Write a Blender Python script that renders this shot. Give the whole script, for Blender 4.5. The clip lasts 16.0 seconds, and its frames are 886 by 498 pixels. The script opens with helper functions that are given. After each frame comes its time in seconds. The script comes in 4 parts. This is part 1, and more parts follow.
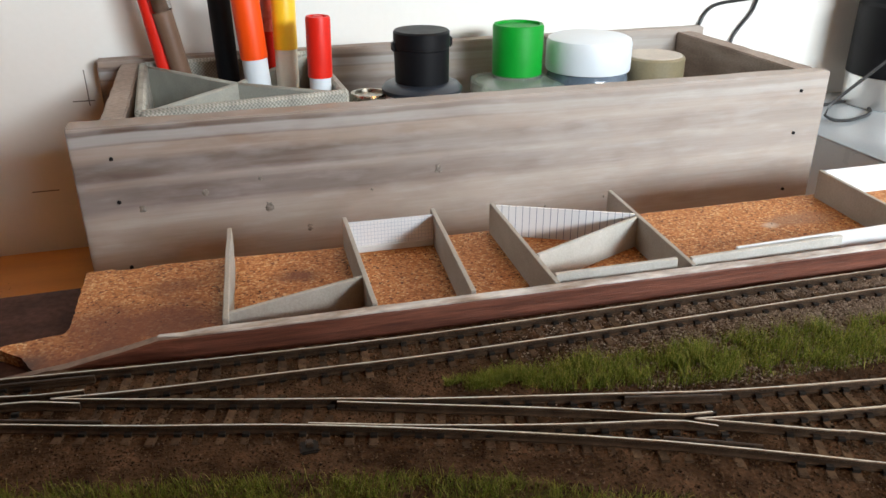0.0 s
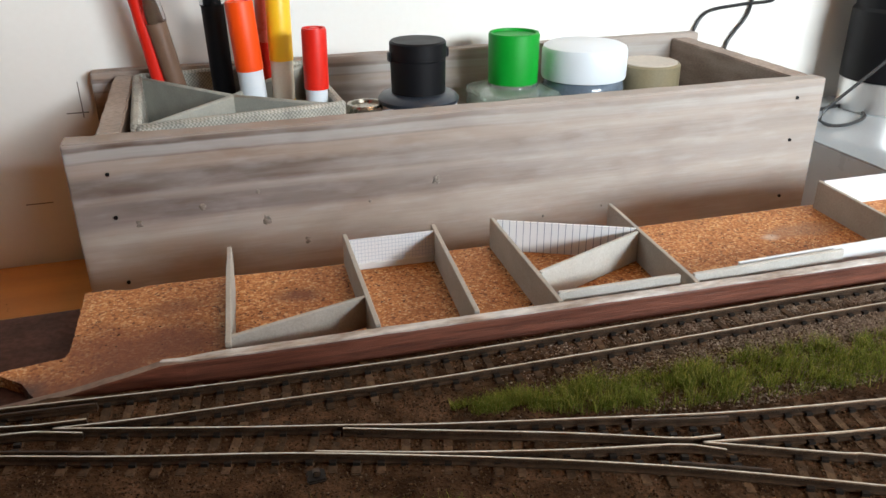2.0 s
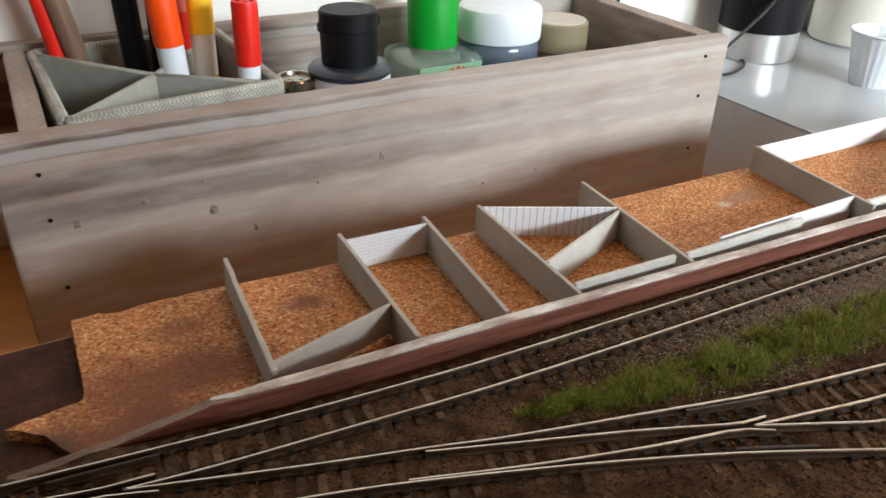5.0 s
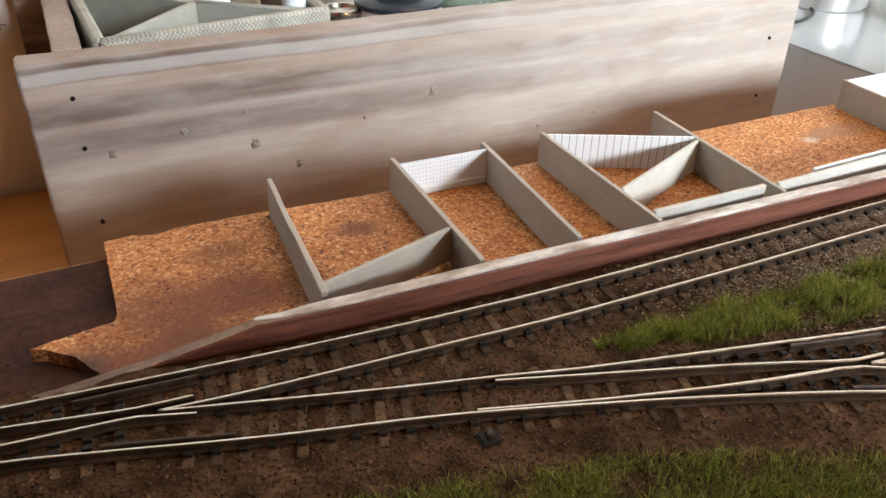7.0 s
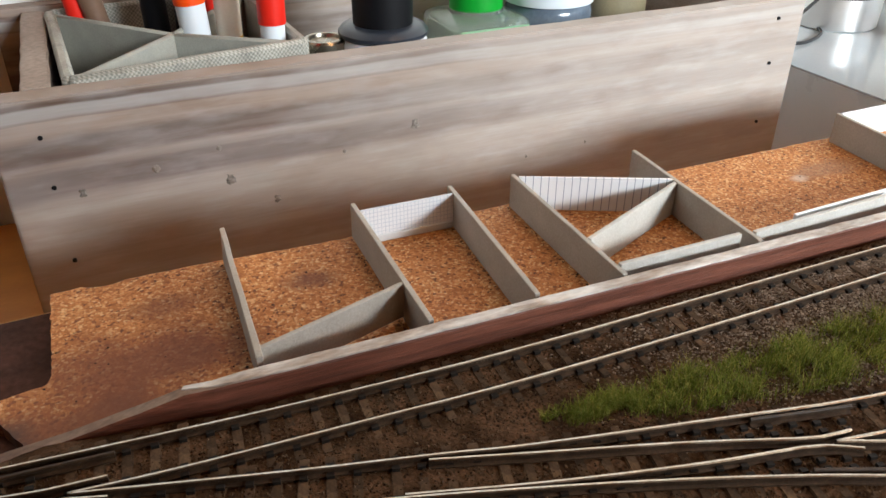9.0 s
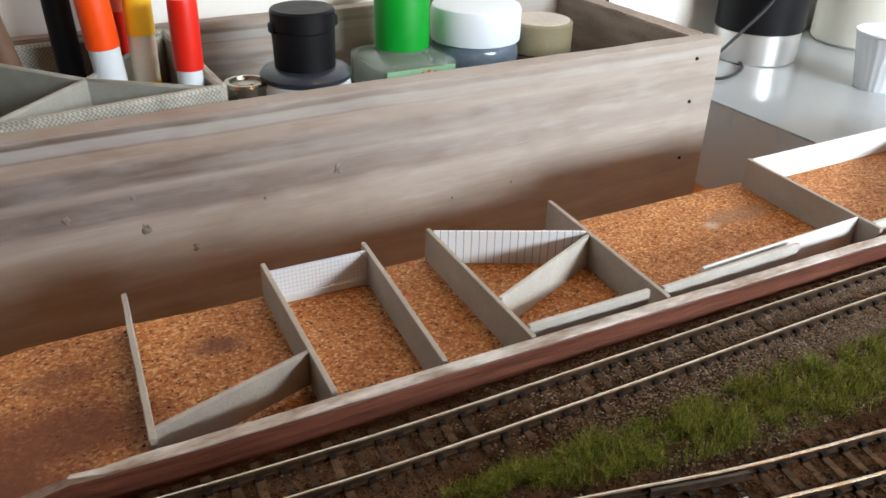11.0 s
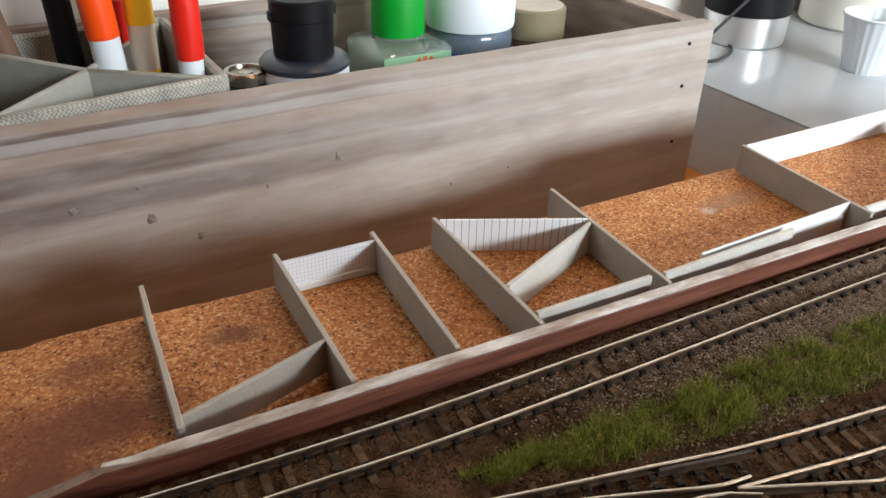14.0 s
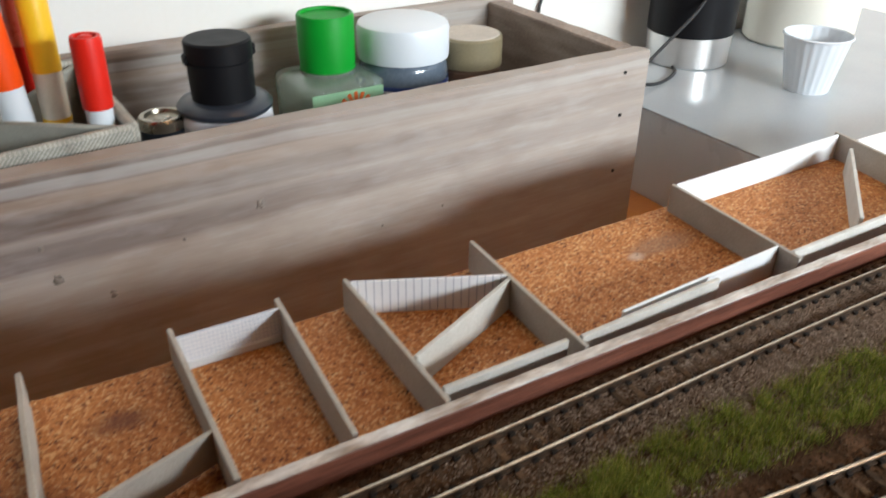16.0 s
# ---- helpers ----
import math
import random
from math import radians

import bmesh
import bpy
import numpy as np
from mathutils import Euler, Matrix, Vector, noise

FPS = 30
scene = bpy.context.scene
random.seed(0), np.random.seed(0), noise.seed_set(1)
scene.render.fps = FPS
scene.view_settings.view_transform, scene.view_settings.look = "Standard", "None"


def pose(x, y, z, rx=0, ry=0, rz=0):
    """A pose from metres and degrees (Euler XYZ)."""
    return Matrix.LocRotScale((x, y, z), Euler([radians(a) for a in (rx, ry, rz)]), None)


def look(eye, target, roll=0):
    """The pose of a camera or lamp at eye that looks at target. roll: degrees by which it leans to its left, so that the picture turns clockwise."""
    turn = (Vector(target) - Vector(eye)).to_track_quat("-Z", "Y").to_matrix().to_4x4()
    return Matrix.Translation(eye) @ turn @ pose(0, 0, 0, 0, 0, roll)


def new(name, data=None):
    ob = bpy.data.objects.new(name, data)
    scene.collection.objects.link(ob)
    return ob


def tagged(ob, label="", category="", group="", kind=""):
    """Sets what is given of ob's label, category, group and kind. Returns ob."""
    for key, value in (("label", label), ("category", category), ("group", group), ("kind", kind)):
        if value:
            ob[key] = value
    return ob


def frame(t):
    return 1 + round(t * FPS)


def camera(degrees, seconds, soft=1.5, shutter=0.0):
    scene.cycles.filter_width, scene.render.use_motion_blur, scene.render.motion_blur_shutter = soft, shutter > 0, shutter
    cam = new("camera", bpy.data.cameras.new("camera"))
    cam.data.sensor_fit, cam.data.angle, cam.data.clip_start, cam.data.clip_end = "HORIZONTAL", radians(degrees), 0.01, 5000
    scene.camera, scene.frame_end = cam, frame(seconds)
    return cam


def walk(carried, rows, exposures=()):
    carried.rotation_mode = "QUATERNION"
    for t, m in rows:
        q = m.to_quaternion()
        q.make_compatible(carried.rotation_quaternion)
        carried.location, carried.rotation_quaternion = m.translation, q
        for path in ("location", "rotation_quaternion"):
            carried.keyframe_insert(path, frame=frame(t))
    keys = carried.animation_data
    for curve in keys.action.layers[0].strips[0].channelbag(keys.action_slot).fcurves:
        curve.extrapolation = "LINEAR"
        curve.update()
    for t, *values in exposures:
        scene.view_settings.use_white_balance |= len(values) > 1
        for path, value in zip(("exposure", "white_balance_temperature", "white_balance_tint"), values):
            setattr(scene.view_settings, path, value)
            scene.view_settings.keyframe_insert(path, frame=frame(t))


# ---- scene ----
cam = camera(58.7, 16.0, 1.5, 0.5)
U = 0.0112  # metres in one plan unit
PATH = [
    (0, (-0.1247, -0.3379, 0.1802), (0.3802, 1.4014, -0.6683), -0.14),
    (0.5, (-0.1264, -0.3358, 0.1812), (0.3825, 1.4002, -0.6716), -0.24),
    (1, (-0.1272, -0.3348, 0.1820), (0.3851, 1.4013, -0.6686), -0.33),
    (1.5, (-0.1257, -0.3350, 0.1834), (0.3923, 1.3998, -0.6664), -0.35),
    (2, (-0.1264, -0.3340, 0.1847), (0.3963, 1.3997, -0.6643), -0.41),
    (2.5, (-0.1275, -0.3301, 0.1862), (0.3976, 1.4037, -0.6612), -0.55),
    (3, (-0.1338, -0.3164, 0.2122), (0.4120, 1.3983, -0.6607), -1.31),
    (3.5, (-0.1440, -0.3271, 0.2047), (0.5264, 1.3166, -0.7167), 0.20),
    (3.7, (-0.1430, -0.3243, 0.1985), (0.6115, 1.2740, -0.7376), 1.66),
    (5.8, (-0.1875, -0.3052, 0.2042), (0.6650, 1.1961, -0.8054), 1.61),
    (6, (-0.1893, -0.3055, 0.1976), (0.6435, 1.2020, -0.8193), 1.44),
    (6.5, (-0.1747, -0.2979, 0.1887), (0.6144, 1.2241, -0.8411), 1.35),
    (7, (-0.1699, -0.2944, 0.1789), (0.5917, 1.2268, -0.8726), 1.12),
    (7.5, (-0.1649, -0.3027, 0.1814), (0.5717, 1.2248, -0.8789), 0.74),
    (8, (-0.1598, -0.3004, 0.1807), (0.5603, 1.2424, -0.8686), 0.46),
    (8.5, (-0.1525, -0.2945, 0.1828), (0.5629, 1.2585, -0.8546), 0.26),
    (9, (-0.1486, -0.2896, 0.1841), (0.5658, 1.2676, -0.8477), 0.12),
    (9.5, (-0.1478, -0.2908, 0.1879), (0.5736, 1.2681, -0.8364), 0.19),
    (10, (-0.1423, -0.2886, 0.1933), (0.6127, 1.2629, -0.8180), 0.58),
    (10.2, (-0.1412, -0.2890, 0.1942), (0.6338, 1.2614, -0.8036), 0.76),
    (12.3, (-0.1294, -0.2840, 0.1906), (0.7506, 1.2031, -0.8164), 1.28),
    (12.5, (-0.1341, -0.2849, 0.1908), (0.7432, 1.2017, -0.8192), 1.24),
    (13, (-0.1393, -0.2842, 0.1974), (0.7304, 1.2032, -0.8182), 1.23),
    (13.5, (-0.1429, -0.2861, 0.1963), (0.7171, 1.1956, -0.8356), 1.37),
    (14, (-0.1434, -0.2876, 0.1983), (0.7146, 1.1920, -0.8383), 1.38),
    (14.5, (-0.1449, -0.2879, 0.1973), (0.7108, 1.1887, -0.8455), 1.36),
    (15, (-0.1386, -0.2873, 0.1986), (0.7316, 1.1828, -0.8415), 1.53),
    (15.5, (-0.1326, -0.2861, 0.1989), (0.7553, 1.1749, -0.8389), 1.62),
    (16, (-0.1183, -0.2810, 0.2056), (0.8028, 1.1747, -0.8105), 0.65),
]
EXPOSURES = [(0.0, -0.02), (2.5, -0.04), (3.0, -0.34), (3.5, -0.15), (6.0, 0.1), (7.0, 0.5), (8.0, 0.52), (9.0, 0.22), (12.5, -0.02), (15.0, 0.02), (16.0, -0.2)]
walk(cam, [(t, look(eye, target, roll)) for t, eye, target, roll in PATH], EXPOSURES)

# ---- world and light ----
DESK = -1.7
world = bpy.data.worlds.new("daylight")
scene.world = world
world.use_nodes = True
wn = world.node_tree.nodes
sky = wn.new("ShaderNodeTexSky")
sky.sky_type, sky.sun_disc, sky.sun_elevation, sky.sun_rotation = "NISHITA", False, radians(35), radians(150)
wn["Background"].inputs["Strength"].default_value = 0.1
world.node_tree.links.new(sky.outputs[0], wn["Background"].inputs["Color"])

# two window openings, in metres: along the wall from, to, and sill, head
RIGHT_X, FRONT_Y = 0.95, -1.1
WIN_RIGHT = (-0.80, -0.12, 0.12, 0.66)
WIN_FRONT = (0.12, 0.70, 0.375, 0.56)


def daylight(name, eye, target, width, height, watts):
    """The sky's light in a window opening."""
    data = bpy.data.lights.new(name, "AREA")
    data.shape, data.size, data.size_y, data.energy, data.color = "RECTANGLE", width, height, watts, (0.84, 0.94, 1.0)
    ob = new(name, data)
    ob.matrix_world = look(eye, target)


wy, wz = (WIN_RIGHT[0] + WIN_RIGHT[1]) / 2, (WIN_RIGHT[2] + WIN_RIGHT[3]) / 2
daylight("daylight_right", (RIGHT_X + 0.04, wy, wz), (0, wy, wz), WIN_RIGHT[1] - WIN_RIGHT[0], WIN_RIGHT[3] - WIN_RIGHT[2], 1.2)
wx, wz = (WIN_FRONT[0] + WIN_FRONT[1]) / 2, (WIN_FRONT[2] + WIN_FRONT[3]) / 2
daylight("daylight_front", (wx, FRONT_Y - 0.04, wz), (wx, 0, wz), WIN_FRONT[1] - WIN_FRONT[0], WIN_FRONT[3] - WIN_FRONT[2], 31.5)
# an unseen warm bulb over the desk; the pendant lamp around it is assumed
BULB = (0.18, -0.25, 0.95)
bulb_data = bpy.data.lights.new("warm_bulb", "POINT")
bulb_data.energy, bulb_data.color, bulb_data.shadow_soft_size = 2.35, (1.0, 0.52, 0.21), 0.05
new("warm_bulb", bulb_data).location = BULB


# ---- materials ----
def material(name, base, rough=0.6, metal=0.0, vary=0.25, scale=60.0, fine=900.0, bump=0.15, depth=0.0004, stretch=(1, 1, 1), second=None, spread=0.0, spec=0.5):
    """A surface with stains at a large scale and grain at a small one. second: the colour of the stains."""
    m = bpy.data.materials.new(name)
    m.use_nodes = True
    n, l = m.node_tree.nodes, m.node_tree.links
    p = n["Principled BSDF"]
    p.inputs["Metallic"].default_value = metal
    p.inputs["Specular IOR Level"].default_value = spec
    co = n.new("ShaderNodeTexCoord")
    mp = n.new("ShaderNodeMapping")
    mp.inputs["Scale"].default_value = stretch
    l.new(co.outputs["Object"], mp.inputs["Vector"])
    big = n.new("ShaderNodeTexNoise")
    big.inputs["Scale"].default_value, big.inputs["Detail"].default_value = scale, 5
    small = n.new("ShaderNodeTexNoise")
    small.inputs["Scale"].default_value, small.inputs["Detail"].default_value = fine, 4
    l.new(mp.outputs[0], big.inputs["Vector"])
    l.new(mp.outputs[0], small.inputs["Vector"])
    ramp = n.new("ShaderNodeValToRGB")
    dark = second or [c * (1 - vary) for c in base]
    ramp.color_ramp.elements[0].position, ramp.color_ramp.elements[0].color = 0.34, (*dark, 1)
    ramp.color_ramp.elements[1].position, ramp.color_ramp.elements[1].color = 0.66, (*base, 1)
    l.new(big.outputs["Fac"], ramp.inputs["Fac"])
    mix = n.new("ShaderNodeMixRGB")
    mix.blend_type, mix.inputs["Fac"].default_value = "OVERLAY", min(1.0, vary * 1.4)
    l.new(ramp.outputs[0], mix.inputs["Color1"])
    l.new(small.outputs["Fac"], mix.inputs["Color2"])
    out = mix.outputs[0]
    if spread:
        info = n.new("ShaderNodeObjectInfo")
        hsv = n.new("ShaderNodeHueSaturation")
        rng = n.new("ShaderNodeMapRange")
        rng.inputs["To Min"].default_value, rng.inputs["To Max"].default_value = 1 - spread, 1 + spread
        l.new(info.outputs["Random"], rng.inputs["Value"])
        l.new(rng.outputs[0], hsv.inputs["Value"])
        l.new(out, hsv.inputs["Color"])
        out = hsv.outputs[0]
    l.new(out, p.inputs["Base Color"])
    rr = n.new("ShaderNodeMapRange")
    rr.inputs["To Min"].default_value, rr.inputs["To Max"].default_value = max(0.02, rough - 0.12), min(1.0, rough + 0.12)
    l.new(big.outputs["Fac"], rr.inputs["Value"])
    l.new(rr.outputs[0], p.inputs["Roughness"])
    if bump:
        b = n.new("ShaderNodeBump")
        b.inputs["Strength"].default_value, b.inputs["Distance"].default_value = bump, depth
        l.new(small.outputs["Fac"], b.inputs["Height"])
        l.new(b.outputs[0], p.inputs["Normal"])
    return m


def stuff_material(name, colours, rough=0.8, spec=0.3):
    """For many small loose pieces in one mesh: each island takes a colour from the ramp."""
    m = bpy.data.materials.new(name)
    m.use_nodes = True
    n, l = m.node_tree.nodes, m.node_tree.links
    p = n["Principled BSDF"]
    g = n.new("ShaderNodeNewGeometry")
    ramp = n.new("ShaderNodeValToRGB")
    e = ramp.color_ramp.elements
    while len(e) < len(colours):
        e.new(0.5)
    for k, c in enumerate(colours):
        e[k].position, e[k].color = k / (len(colours) - 1), (*c, 1)
    l.new(g.outputs["Random Per Island"], ramp.inputs["Fac"])
    l.new(ramp.outputs[0], p.inputs["Base Color"])
    p.inputs["Roughness"].default_value = rough
    p.inputs["Specular IOR Level"].default_value = spec
    return m


def glass_material(name, colour, rough=0.03):
    m = bpy.data.materials.new(name)
    m.use_nodes = True
    p = m.node_tree.nodes["Principled BSDF"]
    p.inputs["Base Color"].default_value = (*colour, 1)
    p.inputs["Roughness"].default_value, p.inputs["Transmission Weight"].default_value, p.inputs["IOR"].default_value = rough, 1.0, 1.45
    # slightly uneven moulded wall
    l = m.node_tree.links
    co = m.node_tree.nodes.new("ShaderNodeTexCoord")
    t = m.node_tree.nodes.new("ShaderNodeTexNoise")
    t.inputs["Scale"].default_value = 130
    b = m.node_tree.nodes.new("ShaderNodeBump")
    b.inputs["Strength"].default_value, b.inputs["Distance"].default_value = 0.2, 0.002
    l.new(co.outputs["Object"], t.inputs["Vector"])
    l.new(t.outputs["Fac"], b.inputs["Height"])
    l.new(b.outputs[0], p.inputs["Normal"])
    return m


def cork_material():
    m = bpy.data.materials.new("cork")
    m.use_nodes = True
    n, l = m.node_tree.nodes, m.node_tree.links
    p = n["Principled BSDF"]
    co = n.new("ShaderNodeTexCoord")
    warp = n.new("ShaderNodeTexNoise")
    warp.inputs["Scale"].default_value = 500
    add = n.new("ShaderNodeMixRGB")
    add.blend_type, add.inputs["Fac"].default_value = "LINEAR_LIGHT", 0.00035
    l.new(co.outputs["Object"], warp.inputs["Vector"])
    l.new(co.outputs["Object"], add.inputs["Color1"])
    l.new(warp.outputs["Color"], add.inputs["Color2"])
    v = n.new("ShaderNodeTexVoronoi")
    v.inputs["Scale"].default_value = 1350
    l.new(add.outputs[0], v.inputs["Vector"])
    ramp = n.new("ShaderNodeValToRGB")
    e = ramp.color_ramp.elements
    for pos, col in ((0.10, (0.35, 0.115, 0.03)), (0.5, (0.49, 0.185, 0.052)), (0.8, (0.59, 0.26, 0.088))):
        e.new(pos).color = (*col, 1)
    e[0].color, e[-1].color = (0.13, 0.045, 0.018, 1), (0.70, 0.42, 0.20, 1)
    sep = n.new("ShaderNodeSeparateColor")
    l.new(v.outputs["Color"], sep.inputs[0])
    l.new(sep.outputs[0], ramp.inputs["Fac"])
    edge = n.new("ShaderNodeTexVoronoi")
    edge.feature, edge.inputs["Scale"].default_value = "DISTANCE_TO_EDGE", 1350
    l.new(add.outputs[0], edge.inputs["Vector"])
    er = n.new("ShaderNodeMapRange")
    er.inputs["From Max"].default_value, er.inputs["To Min"].default_value = 0.07, 0.55
    l.new(edge.outputs["Distance"], er.inputs["Value"])
    mul = n.new("ShaderNodeMixRGB")
    mul.blend_type, mul.inputs["Fac"].default_value = "MULTIPLY", 1.0
    l.new(ramp.outputs[0], mul.inputs["Color1"])
    l.new(er.outputs[0], mul.inputs["Color2"])
    # sparse dark bark flecks
    fleck = n.new("ShaderNodeTexVoronoi")
    fleck.inputs["Scale"].default_value = 680
    fsep = n.new("ShaderNodeSeparateColor")
    l.new(add.outputs[0], fleck.inputs["Vector"])
    l.new(fleck.outputs["Color"], fsep.inputs[0])
    near = n.new("ShaderNodeMapRange")
    near.inputs["From Min"].default_value, near.inputs["From Max"].default_value = 0.24, 0.42
    near.inputs["To Min"].default_value, near.inputs["To Max"].default_value = 0.85, 0.0
    l.new(fleck.outputs["Distance"], near.inputs["Value"])
    pick = n.new("ShaderNodeMath")
    pick.operation, pick.inputs[1].default_value = "GREATER_THAN", 0.80
    l.new(fsep.outputs[2], pick.inputs[0])
    both = n.new("ShaderNodeMath")
    both.operation = "MULTIPLY"
    l.new(near.outputs[0], both.inputs[0])
    l.new(pick.outputs[0], both.inputs[1])
    dark = n.new("ShaderNodeMixRGB")
    dark.inputs["Color2"].default_value = (0.075, 0.026, 0.011, 1)
    l.new(both.outputs[0], dark.inputs["Fac"])
    l.new(mul.outputs[0], dark.inputs["Color1"])
    # brown paint stains and a dried glue spot, at their own places
    out = dark.outputs[0]
    blot = n.new("ShaderNodeTexNoise")
    blot.inputs["Scale"].default_value, blot.inputs["Detail"].default_value = 55, 6
    l.new(co.outputs["Object"], blot.inputs["Vector"])
    for (cx, cy, rx, ry, col, amount) in ((-13.5, -11.9, 2.3, 1.5, (0.17, 0.05, 0.02), 0.85), (-12.9, -9.9, 1.1, 0.55, (0.18, 0.06, 0.026), 0.6), (-9.5, -10.25, 0.85, 0.5, (0.15, 0.05, 0.025), 0.75),
                                          (-14.7, -13.2, 2.2, 0.9, (0.17, 0.055, 0.024), 0.85), (-16.7, -13.3, 1.15, 0.9, (0.06, 0.034, 0.028), 0.97), (6.3, -10.7, 1.5, 0.55, (0.25, 0.13, 0.08), 0.6), (5.3, -10.9, 0.33, 0.25, (0.62, 0.5, 0.4), 0.6)):
        mp = n.new("ShaderNodeMapping")
        mp.vector_type = "TEXTURE"
        mp.inputs["Location"].default_value = (cx * U, cy * U, 0)
        mp.inputs["Scale"].default_value = (rx * U, ry * U, 1)
        l.new(co.outputs["Object"], mp.inputs["Vector"])
        flat = n.new("ShaderNodeVectorMath")
        flat.operation = "MULTIPLY"
        flat.inputs[1].default_value = (1, 1, 0)
        l.new(mp.outputs[0], flat.inputs[0])
        ln = n.new("ShaderNodeVectorMath")
        ln.operation = "LENGTH"
        l.new(flat.outputs[0], ln.inputs[0])
        a = n.new("ShaderNodeMath")
        a.operation = "MULTIPLY_ADD"
        a.inputs[1].default_value, a.inputs[2].default_value = 1.6, -0.8
        l.new(blot.outputs["Fac"], a.inputs[0])
        b = n.new("ShaderNodeMath")
        b.operation = "ADD"
        l.new(ln.outputs["Value"], b.inputs[0])
        l.new(a.outputs[0], b.inputs[1])
        r = n.new("ShaderNodeMapRange")
        r.inputs["From Min"].default_value, r.inputs["From Max"].default_value = 0.45, 1.15
        r.inputs["To Min"].default_value, r.inputs["To Max"].default_value = amount, 0.0
        l.new(b.outputs[0], r.inputs["Value"])
        mx = n.new("ShaderNodeMixRGB")
        l.new(r.outputs[0], mx.inputs["Fac"])
        l.new(out, mx.inputs["Color1"])
        mx.inputs["Color2"].default_value = (*col, 1)
        out = mx.outputs[0]
    l.new(out, p.inputs["Base Color"])
    p.inputs["Roughness"].default_value, p.inputs["Specular IOR Level"].default_value = 0.6, 0.24
    b = n.new("ShaderNodeBump")
    b.inputs["Strength"].default_value, b.inputs["Distance"].default_value = 0.6, 0.0004
    l.new(sep.outputs[1], b.inputs["Height"])
    l.new(b.outputs[0], p.inputs["Normal"])
    return m


def plank_material():
    """Whitewashed softwood with brown weathered bands along the grain."""
    m = bpy.data.materials.new("whitewashed_board")
    m.use_nodes = True
    n, l = m.node_tree.nodes, m.node_tree.links
    p = n["Principled BSDF"]
    co = n.new("ShaderNodeTexCoord")

    def noise_at(stretch, scale, detail=5):
        mp = n.new("ShaderNodeMapping")
        mp.inputs["Scale"].default_value = stretch
        l.new(co.outputs["Object"], mp.inputs["Vector"])
        t = n.new("ShaderNodeTexNoise")
        t.inputs["Scale"].default_value, t.inputs["Detail"].default_value = scale, detail
        l.new(mp.outputs[0], t.inputs["Vector"])
        return t.outputs["Fac"]

    def mixed(kind, fac, a, b):
        x = n.new("ShaderNodeMixRGB")
        x.blend_type = kind
        for slot, value in (("Fac", fac), ("Color1", a), ("Color2", b)):
            if isinstance(value, (float, tuple)):
                x.inputs[slot].default_value = value
            else:
                l.new(value, x.inputs[slot])
        return x.outputs[0]

    def ranged(value, lo, hi, to_lo=0.0, to_hi=1.0):
        r = n.new("ShaderNodeMapRange")
        r.inputs["From Min"].default_value, r.inputs["From Max"].default_value = lo, hi
        r.inputs["To Min"].default_value, r.inputs["To Max"].default_value = to_lo, to_hi
        l.new(value, r.inputs["Value"])
        return r.outputs[0]

    bands = noise_at((4, 4, 2), 2.6, 3)
    grain = noise_at((5, 5, 260), 3.0, 4)
    blotch = noise_at((2.5, 2.5, 14), 3.0, 4)
    cloud = noise_at((9, 9, 22), 3.0, 5)
    wash = noise_at((3, 3, 60), 3.0, 4)
    chalk = noise_at((16, 16, 70), 3.0, 7)
    fibre = noise_at((60, 60, 900), 1.6, 3)
    sep = n.new("ShaderNodeSeparateXYZ")
    l.new(co.outputs["Object"], sep.inputs[0])
    wave = n.new("ShaderNodeMath")
    wave.operation, wave.inputs[1].default_value = "MULTIPLY_ADD", 0.006
    l.new(bands, wave.inputs[0])
    l.new(sep.outputs["Z"], wave.inputs[2])
    # growth bands up the board, from its foot to its top edge, with a browner foot and a dark line below the top edge
    ramp = n.new("ShaderNodeValToRGB")
    e = ramp.color_ramp.elements
    stops = ((0.0, (0.37, 0.28, 0.215)), (0.42, (0.42, 0.345, 0.285)), (0.56, (0.47, 0.41, 0.36)), (0.640, (0.45, 0.385, 0.335)), (0.668, (0.18, 0.135, 0.12)), (0.735, (0.165, 0.12, 0.105)), (0.768, (0.38, 0.31, 0.265)),
             (0.785, (0.185, 0.135, 0.115)), (0.848, (0.165, 0.12, 0.10)), (0.880, (0.41, 0.315, 0.255)), (0.918, (0.42, 0.33, 0.27)), (0.923, (0.25, 0.19, 0.16)), (0.932, (0.45, 0.435, 0.43)), (0.964, (0.48, 0.47, 0.465)), (0.970, (0.14, 0.092, 0.07)), (0.984, (0.16, 0.105, 0.08)), (0.990, (0.36, 0.27, 0.215)), (1.0, (0.38, 0.285, 0.23)))
    while len(e) < len(stops):
        e.new(0.5)
    for k, (pos, c) in enumerate(stops):
        e[k].position, e[k].color = pos, (0.75 * c[0], 0.735 * c[1], 0.715 * c[2], 1)
    l.new(ranged(wave.outputs[0], 0.003, 9.7 * U + 0.003), ramp.inputs["Fac"])
    fade = n.new("ShaderNodeMath")
    fade.operation, fade.inputs[1].default_value = "MULTIPLY_ADD", 0.2
    l.new(cloud, fade.inputs[0])
    l.new(sep.outputs["X"], fade.inputs[2])
    col = mixed("MIX", ranged(fade.outputs[0], -0.04, 0.16, 0.0, 0.75), ramp.outputs[0], (0.41, 0.365, 0.325, 1))
    # brown weathered clouds, then thin whitewash that clings in patches
    col = mixed("MIX", ranged(cloud, 0.50, 0.30, 0.0, 0.3), col, (0.21, 0.15, 0.12, 1))
    col = mixed("MIX", ranged(blotch, 0.50, 0.72, 0.0, 0.35), col, (0.47, 0.45, 0.44, 1))
    col = mixed("MIX", ranged(chalk, 0.50, 0.80, 0.0, 0.26), col, (0.56, 0.56, 0.57, 1))
